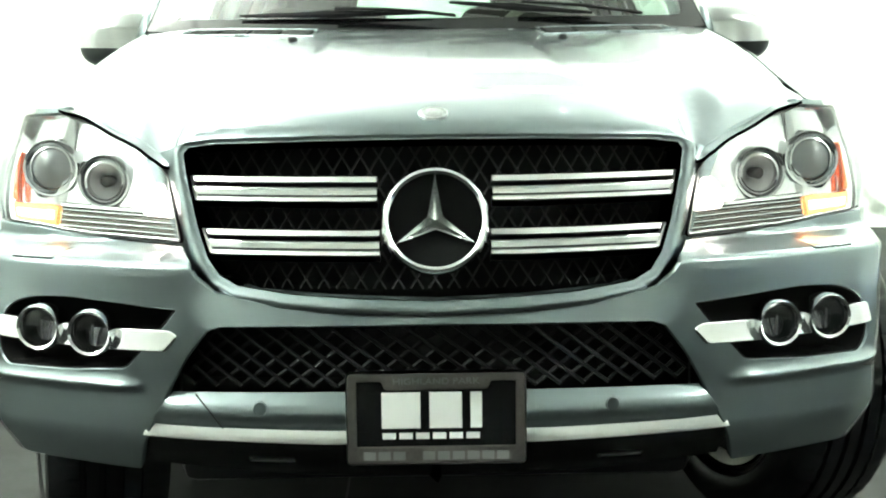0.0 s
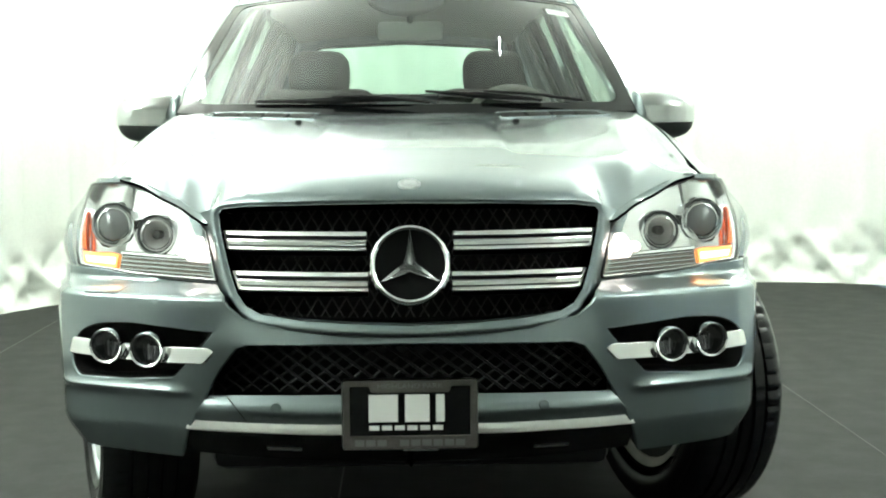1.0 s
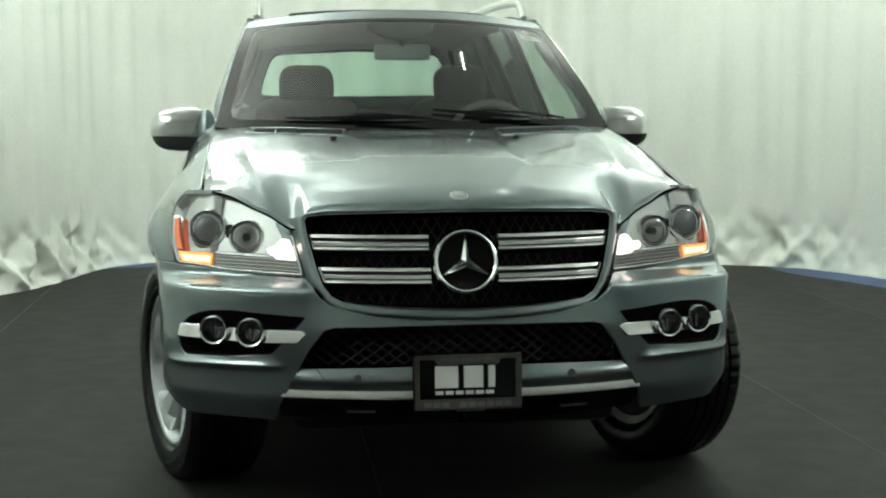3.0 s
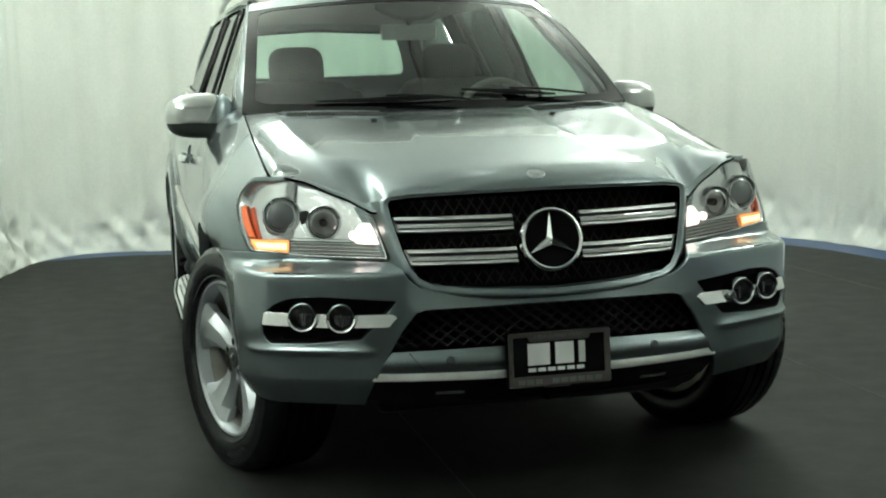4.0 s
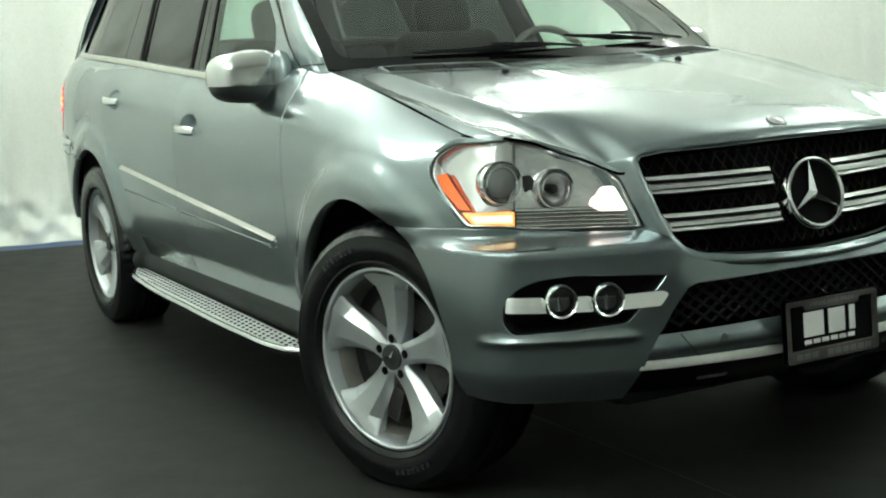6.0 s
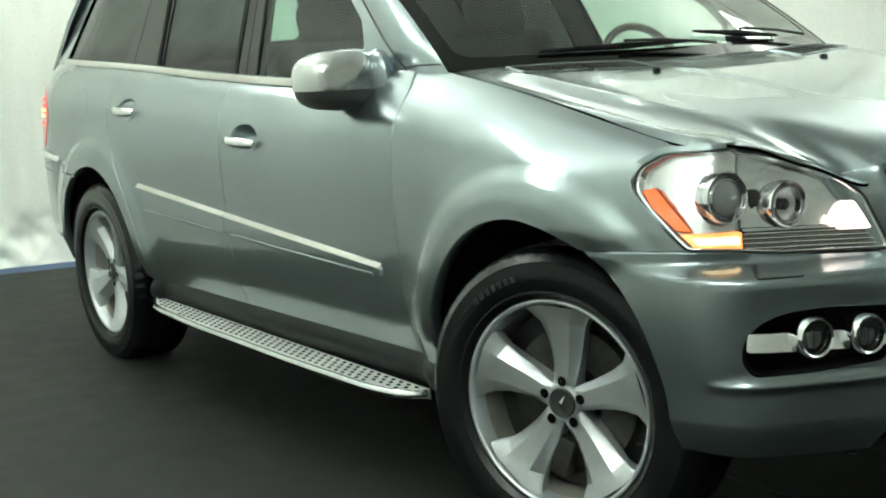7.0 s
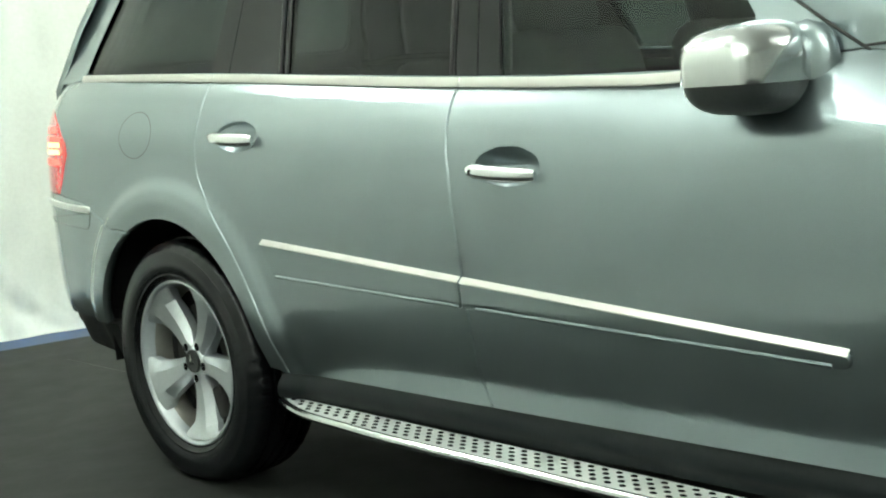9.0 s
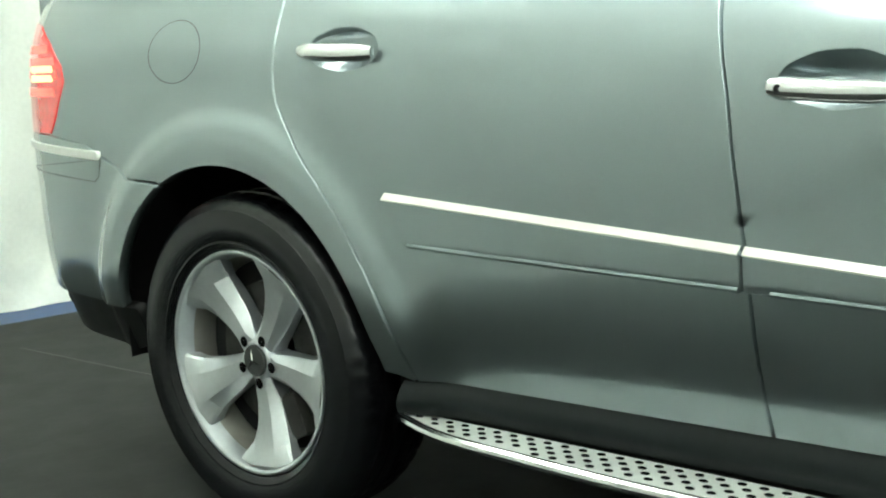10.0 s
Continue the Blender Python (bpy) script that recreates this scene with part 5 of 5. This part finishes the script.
# ---- the car: headlamps ----
for sign in (1, -1):
    half = [(sx(0.490), 0.757), (sx(0.60), 0.759), (sx(0.72), 0.762), (sx(0.82), 0.770), (sy(-0.415), 0.780), (sy(-0.375), 0.812), (sy(-0.315), 0.862), (sy(-0.265), 0.908), (sy(-0.268), 0.950), (sy(-0.33), 0.984), (sx(0.857), 0.990), (sx(0.755), 0.975), (sx(0.655), 0.942), (sx(0.570), 0.903), (sx(0.532), 0.872)]
    loop = rounded(np.array(half) * (sign, 1), [0.01, 0, 0, 0, 0.015, 0.02, 0.02, 0.02, 0.02, 0.02, 0.02, 0.02, 0.02, 0.015, 0.01], 4)
    if sign < 0:
        loop = loop[::-1]
    # the silver housing opens round each lamp
    housing = nose_fn(lamp_in, 0.030)
    gs, gz = np.meshgrid(np.linspace(sx(0.5), sy(-0.3), 120), np.linspace(0.77, 0.97, 80))
    grid = np.stack([sign * gs.ravel(), gz.ravel()], 1)
    place = housing(grid)
    rims = []
    turn = np.linspace(0, 2 * np.pi, 33)[:-1]
    for xc, yc, zc, r in ((0.752, -0.428, 0.882, 0.058), (0.634, -0.492, 0.860, 0.053)):
        away = place - np.array([sign * xc, yc, zc])
        axis = np.array([sign * 0.10, -1, 0.05]) / np.linalg.norm([0.10, -1, 0.05])
        q = grid[np.argmin(np.linalg.norm(away - (away @ axis)[:, None] * axis, axis=1))]
        rims.append(np.stack([q[0] + r * np.cos(turn) * 1.12, q[1] + r * np.sin(turn)], 1))
    lamp = skin("headlamp", loop, rims, housing, LAMPGREY, car, "clear headlamp with two round projectors, lit side lamp", 0.012, 0.0)
    skin("lamp_back", loop, [], nose_fn(lamp_in, 0.075), REFLECTOR, lamp, "bright back of the lamp", 0.03, 0.0)
    skin("bezel", loop, [loop * 0.990 + loop.mean(0) * 0.010], nose_fn(lamp_in, -0.001), SEALRUBBER, lamp, "black rubber rim", 0.02, 0.005)
    skin("lamp_wall", loop * 0.990 + loop.mean(0) * 0.010, [loop * 0.975 + loop.mean(0) * 0.025], nose_fn(lamp_in, 0.004), LAMPGREY, lamp, "silver lamp wall", 0.02, 0.06)
    mid = loop.mean(0)
    wide = np.stack([np.where((loop[:, 0] - mid[0]) * sign > 0, mid[0] + (loop[:, 0] - mid[0]) * 1.07, loop[:, 0]), np.where(loop[:, 1] < 0.80, loop[:, 1] - 0.006, np.where(loop[:, 1] > 0.87, loop[:, 1] + 0.012, loop[:, 1]))], 1)
    skin("lamp_mount", wide, [loop * 0.995 + mid * 0.005], nose_fn(lamp_in, 0.012), PAINT, lamp, "painted edge behind the lamp", 0.02, 0.0)
    lens = skin("lens", loop, [], nose_fn(lambda s, z: lamp_in(s, z) - 0.004), LENS, lamp, "clear lamp glass", 0.03, 0.0)
    lens.visible_shadow = False

    def spot(x, y, z):
        return Matrix.Translation((sign * x, y, z)) @ Vector((sign * 0.10, -1, 0.05)).to_track_quat("Z", "Y").to_matrix().to_4x4()
    for xc, yc, zc, r, dark in ((0.752, -0.428, 0.882, 0.052, True), (0.634, -0.492, 0.860, 0.047, False)):
        m = spot(xc, yc, zc)
        bm = bmesh.new()
        lathe(bm, [(r + 0.006, -0.03), (r + 0.005, 0.004), (r + 0.003, 0.008), (r - 0.001, 0.007), (r - 0.003, 0.0), (r - 0.007, -0.006), (r - 0.009, 0.004), (r - 0.012, 0.005), (r - 0.013, -0.02)], 40, m)
        ring = part("projector_ring", bm, CHROME, lamp, "bright projector ring")
        bm = bmesh.new()
        if dark:
            lathe(bm, [(r - 0.012, -0.008), (r - 0.014, 0.002), (r - 0.024, 0.009), (0.0005, 0.013)], 32, m)
            part("projector_lens", bm, LAMPGLASS, ring, "grey glass projector lens")
        else:
            lathe(bm, [(r - 0.006, 0.002), (r - 0.016, -0.018), (r - 0.03, -0.034), (0.012, -0.04), (0.0005, -0.04)], 32, m)
            part("projector_bowl", bm, REFLECTOR, ring, "faceted bright bowl")
            bm = bmesh.new()
            lathe(bm, [(0.011, -0.04), (0.012, -0.006), (0.008, 0.0), (0.0005, 0.001)], 16, m)
            part("bulb_cap", bm, STEEL, ring)
    def patch(name, pts, mat, deep, text, parent=lamp):
        q = np.array([(sign * a, b) for a, b in pts])
        if sign < 0:
            q = q[::-1]
        return skin(name, q, [], nose_fn(lamp_in, deep), mat, parent, text, 0.012, 0.01)
    bowl = patch("side_lamp_bowl", rounded([(sx(0.514), 0.800), (sx(0.602), 0.802), (sx(0.607), 0.832), (sx(0.585), 0.860), (sx(0.546), 0.858)], 0.014, 4), GLOWBOWL, 0.013, "side lamp bowl with its own glow, standing in for bulb glare")
    m = spot(0.558, -0.566, 0.826)
    bm = bmesh.new()
    lathe(bm, [(0.007, -0.022), (0.012, -0.010), (0.0125, 0.002), (0.009, 0.010), (0.004, 0.013), (0.0005, 0.0135)], 24, m)
    part("bulb", bm, BULB, bowl, "glowing white bulb")
    patch("indicator", [(sx(0.825), 0.775), (sy(-0.425), 0.784), (sy(-0.39), 0.812), (sx(0.857), 0.812), (sx(0.825), 0.808)], AMBERLIT, 0.012, "lit amber indicator")
    patch("indicator_core", [(sx(0.835), 0.785), (sy(-0.435), 0.790), (sy(-0.42), 0.803), (sx(0.838), 0.801)], AMBERCORE, 0.009, "bright core of the indicator")
    patch("lower_band", [(sx(0.497), 0.761), (sx(0.818), 0.768), (sx(0.818), 0.806), (sx(0.525), 0.800)], LAMPBAND, 0.022, "smoked band under the projectors")
    patch("side_reflector", [(sy(-0.415), 0.818), (sy(-0.382), 0.820), (sy(-0.315), 0.870), (sy(-0.287), 0.902), (sy(-0.318), 0.908)], AMBER, 0.010, "amber side reflector with an added glow")
    for k in range(4):
        patch("lower_rib", [(sx(0.505), 0.766 + 0.010 * k), (sx(0.815), 0.773 + 0.010 * k), (sx(0.815), 0.7752 + 0.010 * k), (sx(0.506), 0.7682 + 0.010 * k)], REFLECTOR, 0.017, "")
    patch("chrome_shelf", [(sx(0.525), 0.802), (sx(0.82), 0.810), (sx(0.82), 0.816), (sx(0.527), 0.808)], CHROME, 0.016, "")

# ---- licence plate ----
PM = Matrix.Translation((-0.003, -0.800, 0.462)) @ Matrix.Rotation(radians(90 - 3), 4, "X")
bm = bmesh.new()
outer = rounded([(-0.156, -0.080), (0.156, -0.080), (0.156, 0.080), (-0.156, 0.080)], 0.008, 4)
hole = rounded([(-0.142, -0.052), (0.142, -0.052), (0.142, 0.067), (0.095, 0.067), (0.089, 0.052), (-0.089, 0.052), (-0.095, 0.067), (-0.142, 0.067)], 0.004, 2)
plate_place = lambda uv: np.array([tuple(PM @ Vector((a, b, 0.004 + 0.0))) for a, b in uv])
plate = skin("licence_plate", outer, [hole], plate_place, PLATEFRAME, car, "black dealer plate in a pewter coloured plate holder", 0.02, 0.016)
bm = bmesh.new()
prism(bm, rounded([(-0.150, -0.074), (0.150, -0.074), (0.150, 0.074), (-0.150, 0.074)], 0.008, 3), 0.002, PM @ Matrix.Translation((0, 0, -0.003)))
part("plate_sheet", bm, GLOSSBLACK, plate, "black plate sheet", smooth=False)


def bars(name, rects, mat, lift):
    for x0, y0, x1, y1 in rects:
        bm = bmesh.new()
        prism(bm, [(x0, y0), (x1, y0), (x1, y1), (x0, y1)], 0.0008, PM @ Matrix.Translation((0, 0, lift)))
        part(name, bm, mat, plate, smooth=False)


bars("print_block", [(-0.096, -0.018, -0.028, 0.046), (-0.012, -0.018, 0.045, 0.046), (0.060, -0.018, 0.080, 0.046)], WHITE, -0.001)
bars("print_bar", [(-0.095 + 0.0295 * k, -0.037, -0.095 + 0.0295 * k + 0.0235, -0.026) for k in range(6)], WHITE, -0.001)
bars("holder_bar", [(-0.128 + 0.026 * k, -0.0735, -0.128 + 0.026 * k + 0.021, -0.0585) for k in range(10) if k != 3], GREYPRINT, 0.004)
text = bpy.data.curves.new("holder_text", "FONT")
text.body, text.size, text.align_x, text.align_y, text.extrude = "HIGHLAND PARK", 0.0185, "CENTER", "CENTER", 0.0004
tm = bpy.data.objects.new("holder_text_source", text)
scene.collection.objects.link(tm)
me = bpy.data.meshes.new_from_object(tm.evaluated_get(bpy.context.evaluated_depsgraph_get()))
bpy.data.objects.remove(tm)
letters = link("holder_lettering", me, GREYPRINT, plate, "dark raised lettering on the plate holder")
letters.matrix_basis = PM @ Matrix.Translation((0, 0.0655, 0.0045)) @ Matrix.Diagonal((1.05, 0.85, 1, 1))

# ---- wheels ----
def wheel(xc, yc, sign, steer, spin):
    m = Matrix.Translation((sign * xc, yc, HUB)) @ Matrix.Rotation(radians(steer), 4, "Z") @ Matrix.Rotation(radians(90 * sign), 4, "Y") @ Matrix.Rotation(radians(spin), 4, "Z")
    profile = [(0.259, 0.100, 0), (0.265, 0.116, 0), (0.276, 0.125, 0), (0.279, 0.1275, 0), (0.283, 0.1265, 0), (0.305, 0.133, 0), (0.330, 0.134, 0), (0.349, 0.129, 0), (0.353, 0.1295, 0), (0.357, 0.125, 0.0), (0.370, 0.116, 0.002), (0.379, 0.105, 0.004), (0.384, 0.088, 0.0045), (0.385, 0.066, 0.004), (0.377, 0.064, 0), (0.377, 0.056, 0), (0.387, 0.054, 0.002), (0.388, 0.026, 0.002), (0.379, 0.024, 0), (0.379, 0.014, 0), (0.388, 0.012, 0.002)]
    profile = profile + [(r, -h, c) for r, h, c in profile[::-1]]
    seg = 216
    verts, faces = [], []
    for k in range(seg):
        t = 2 * math.pi * k / seg
        cut = 1.0 if k % 4 == 0 else 0.0
        for r, h, c in profile:
            q = m @ Vector(((r - c * cut) * math.cos(t), (r - c * cut) * math.sin(t), h))
            verts.append((q.x, q.y, max(q.z, 0.0055)))
    n = len(profile)
    for k in range(seg):
        for j in range(n - 1):
            a, b = k * n + j, ((k + 1) % seg) * n + j
            faces.append((a, b, b + 1, a + 1) if sign > 0 else (a, b, b + 1, a + 1))
    tyre_bm = bmesh.new()
    vs = [tyre_bm.verts.new(v) for v in verts]
    for f in faces:
        tyre_bm.faces.new([vs[i] for i in f])
    bm = bmesh.new()
    lathe(bm, [(0.258, 0.092), (0.2615, 0.112), (0.2600, 0.1155), (0.2550, 0.1160), (0.2500, 0.1125), (0.2470, 0.103), (0.2430, 0.088), (0.2400, 0.074)], 96, m)
    rim = part("wheel", bm, ALLOY, car, "five-spoke silver alloy wheel")
    bm = bmesh.new()
    lathe(bm, [(0.2405, 0.075), (0.2360, 0.060), (0.2300, 0.0), (0.2300, -0.105), (0.255, -0.115)], 72, m)
    part("barrel", bm, BARREL, rim)
    part("tyre", tyre_bm, RUBBER, rim, "black tyre with cut shoulder blocks", angle=28)
    for k in range(5):
        sm = m @ Matrix.Rotation(2 * math.pi * k / 5, 4, "Z")
        bm = bmesh.new()
        rows = []
        for r, w, h in ((0.020, 0.018, 0.074), (0.045, 0.031, 0.080), (0.066, 0.033, 0.082), (0.100, 0.038, 0.082), (0.135, 0.045, 0.085), (0.170, 0.053, 0.091), (0.205, 0.066, 0.099), (0.226, 0.080, 0.105), (0.247, 0.096, 0.109)):
            deep = 0.052 if r < 0.2 else 0.045
            drop = 0.006 + 0.014 * float(ramp(0.04, 0.12, r)) - 0.012 * float(ramp(0.20, 0.247, r))
            flat = 0.50 if r > 0.05 else 0.7
            rows.append([bm.verts.new(sm @ Vector((r * math.cos(o / r) if r > 0.05 else r, r * math.sin(o / r) if r > 0.05 else o, z))) for o, z in ((-w, h - deep), (-w, h - drop - 0.005), (-w * 0.93, h - drop), (-w * flat, h - 0.001), (w * flat, h - 0.001), (w * 0.93, h - drop), (w, h - drop - 0.005), (w, h - deep))])
        for a, b in zip(rows, rows[1:]):
            for j in range(7):
                bm.faces.new((a[j], a[j + 1], b[j + 1], b[j]))
        part("spoke", bm, ALLOY, rim, angle=16)
    bm = bmesh.new()
    lathe(bm, [(0.050, 0.040), (0.049, 0.074), (0.045, 0.0815), (0.040, 0.084), (0.036, 0.082)], 48, m)
    part("hub", bm, ALLOY, rim)
    bm = bmesh.new()
    lathe(bm, [(0.0365, 0.080), (0.0365, 0.088), (0.034, 0.0905), (0.030, 0.0895), (0.0005, 0.0925)], 36, m)
    cap = part("hub_cap", bm, DARKGREY, rim, "dark hub cap")
    bm = bmesh.new()
    for k in range(3):
        t = radians(90 + 120 * k)
        a, b, c = (Vector((0.027 * math.cos(t), 0.027 * math.sin(t), 0.0918)), Vector((0.005 * math.cos(t + 1.05), 0.005 * math.sin(t + 1.05), 0.0945)), Vector((0.005 * math.cos(t - 1.05), 0.005 * math.sin(t - 1.05), 0.0945)))
        bm.faces.new([bm.verts.new(m @ q) for q in (a, b, c)])
    part("cap_star", bm, CHROME, cap, smooth=False)
    for k in range(5):
        t = 2 * math.pi * k / 5
        bmat = m @ Matrix.Translation((0.054 * math.cos(t), 0.054 * math.sin(t), 0.0815))
        bm = bmesh.new()
        lathe(bm, [(0.0140, 0.0030), (0.0132, 0.0034), (0.0122, 0.002)], 18, bmat)
        seat = part("bolt_seat", bm, ALLOY, rim)
        bm = bmesh.new()
        lathe(bm, [(0.0130, 0.0030), (0.0075, 0.0030), (0.007, 0.005), (0.0005, 0.005)], 12, bmat)
        part("wheel_bolt", bm, GLOSSBLACK, seat)
    bm = bmesh.new()
    lathe(bm, [(0.08, 0.015), (0.085, 0.03), (0.175, 0.03), (0.176, 0.004), (0.08, 0.004)], 48, m)
    part("brake_disc", bm, STEEL, rim, "worn steel brake disc")
    bm = bmesh.new()
    box(bm, -0.055, 0.055, 0.095, 0.20, -0.03, 0.058, 0.012, matrix=m @ Matrix.Rotation(radians(70), 4, "Z"))
    part("brake_caliper", bm, RUST, rim, "dusty brake caliper")
    # brake shield widened to a black disc, standing in for shade inside the wheel
    bm = bmesh.new()
    lathe(bm, [(0.225, 0.02), (0.06, -0.02), (0.06, -0.085), (0.229, -0.10)], 32, m)
    part("shield_and_shade_disc", bm, BLACK, rim)
    bm = bmesh.new()
    t = radians(36 * 7)
    tube(bm, [m @ Vector((0.236 * math.cos(t), 0.236 * math.sin(t), 0.062)), m @ Vector((0.215 * math.cos(t), 0.215 * math.sin(t), 0.085))], [0.005, 0.0035], 8)
    part("valve", bm, SEALRUBBER, rim)
    for start in ((0.3, 3.3) if steer else ()):
        for k in range(7):
            t0 = start + 0.068 * k
            bm = bmesh.new()
            ring = [[bm.verts.new(m @ Vector((r * math.cos(t0 + q), r * math.sin(t0 + q), h))) for q in (0.0, 0.022, 0.044)] for r, h in ((0.312, 0.1338), (0.313, 0.1350), (0.325, 0.1352), (0.326, 0.1342))]
            for a, b in zip(ring, ring[1:]):
                for j in range(2):
                    bm.faces.new((a[j], a[j + 1], b[j + 1], b[j]))
            part("sidewall_bar", bm, TYREPRINT, rim)


for sign in (1, -1):
    wheel(0.80, 0.037 if sign < 0 else 0.095, sign, 18, -2 if sign < 0 else 40)
    wheel(0.805, REAR, sign, 0, 42 if sign < 0 else 5)

# ---- cabin ----
def cushion(bm, x0, x1, y0, y1, z0, z1, r=0.05, matrix=None):
    box(bm, x0, x1, y0, y1, z0, z1, r, matrix, 4)


for xc in (-0.37, 0.37):
    lean = Matrix.Translation((xc, 1.72, 0.62)) @ Matrix.Rotation(radians(-16), 4, "X")
    bm = bmesh.new()
    cushion(bm, -0.25, 0.25, -0.07, 0.09, 0.0, 0.69, 0.078, lean)
    seat = part("front_seat", bm, INTERIOR, car, "dark leather front seat")
    bm = bmesh.new()
    cushion(bm, -0.130, 0.130, -0.06, 0.08, 0.655, 0.858, 0.068, lean)
    part("headrest", bm, INTERIOR, seat)
    bm = bmesh.new()
    for dx in (-0.06, 0.06):
        tube(bm, [lean @ Vector((dx, 0.0, 0.62)), lean @ Vector((dx, 0.0, 0.74))], 0.006, 8)
    part("headrest_bars", bm, STEEL, seat)
for xc in (-0.42, 0.0, 0.42):
    lean = Matrix.Translation((xc, 2.72, 0.62)) @ Matrix.Rotation(radians(-14), 4, "X")
    bm = bmesh.new()
    cushion(bm, -0.205, 0.205, -0.06, 0.08, 0.0, 0.56, 0.05, lean)
    seat = part("rear_seat", bm, INTERIOR, car, "dark leather rear seat")
    bm = bmesh.new()
    cushion(bm, -0.115, 0.115, -0.04, 0.05, 0.535, 0.63, 0.035, lean)
    part("headrest", bm, INTERIOR, seat)


def dash_fn(uv):
    x, v = uv[:, 0], uv[:, 1]
    y = 0.50 + 0.45 * v + 0.20 * np.abs(x) ** 2 * (1 - v)
    z = 1.135 - 0.02 * v - 0.22 * ramp(0.80, 1.0, v) + 0.055 * np.exp(-((x - 0.37) / 0.16) ** 2) * ramp(0.55, 0.8, v) * ramp(1.0, 0.93, v)
    return np.stack([x, y, z], 1)


sheet("dashboard", dash_fn, np.linspace(-0.72, 0.72, 30), np.linspace(0, 1, 20), INTERIOR, car, "dark dashboard")
WM = Matrix.Translation((0.385, 1.075, 1.105)) @ Matrix.Rotation(radians(66), 4, "X")
bm = bmesh.new()
lathe(bm, [(0.175 + 0.014 * math.cos(t), 0.014 * math.sin(t)) for t in np.linspace(0, 2 * math.pi, 10, endpoint=False)], 40, WM, closed=True)
swheel = part("steering_wheel", bm, WHEELRIM, car, "dark leather steering wheel with a wooden rim section")
bm = bmesh.new()
lathe(bm, [(0.07, -0.03), (0.065, 0.0), (0.04, 0.012), (0.0005, 0.015)], 24, WM)
for t in (0.15, 2.99, 4.71):
    tube(bm, [WM @ Vector((0.05 * math.cos(t), 0.05 * math.sin(t), -0.005)), WM @ Vector((0.17 * math.cos(t), 0.17 * math.sin(t), 0))], 0.013, 8)
part("steering_hub", bm, INTERIOR, swheel)
bm = bmesh.new()
box(bm, -0.105, 0.135, 1.185, 1.215, 1.445, 1.512, 0.014)
im = part("interior_mirror", bm, MIRRORBACK, car, "grey interior mirror behind the windscreen")
bm = bmesh.new()
tube(bm, [(0.015, 1.20, 1.50), (0.015, 1.17, 1.60)], 0.012, 8)
part("mirror_stalk", bm, BLACK, im)

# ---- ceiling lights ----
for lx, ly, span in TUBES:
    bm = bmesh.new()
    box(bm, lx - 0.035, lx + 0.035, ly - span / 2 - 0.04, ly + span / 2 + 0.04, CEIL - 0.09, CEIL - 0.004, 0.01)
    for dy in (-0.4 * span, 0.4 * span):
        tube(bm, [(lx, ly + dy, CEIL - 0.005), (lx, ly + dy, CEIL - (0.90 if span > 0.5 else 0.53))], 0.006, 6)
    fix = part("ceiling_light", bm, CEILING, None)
    tagged(fix, "white ceiling light box, out of view", "ceiling light", "ceiling lights over the car")
    bm = bmesh.new()
    # wide diffuser and upward panel are added unseen to light room and ceiling
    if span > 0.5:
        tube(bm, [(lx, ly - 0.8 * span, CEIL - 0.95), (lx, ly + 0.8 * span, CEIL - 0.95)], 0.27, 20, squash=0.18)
        part("diffuser", bm, DIFFUSER, fix, "glowing white diffuser added out of view to light the room")
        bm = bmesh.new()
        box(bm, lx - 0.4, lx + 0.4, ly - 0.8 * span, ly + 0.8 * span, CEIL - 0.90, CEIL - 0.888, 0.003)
        part("ceiling_fill_panel", bm, CEILING_FILL, fix, "unseen glowing panel added to brighten the ceiling")
    else:
        tube(bm, [(lx, ly - span / 2, CEIL - 0.53), (lx, ly + span / 2, CEIL - 0.53)], 0.0065, 10)
        part("tube", bm, TUBE, fix, "glowing fluorescent tube")
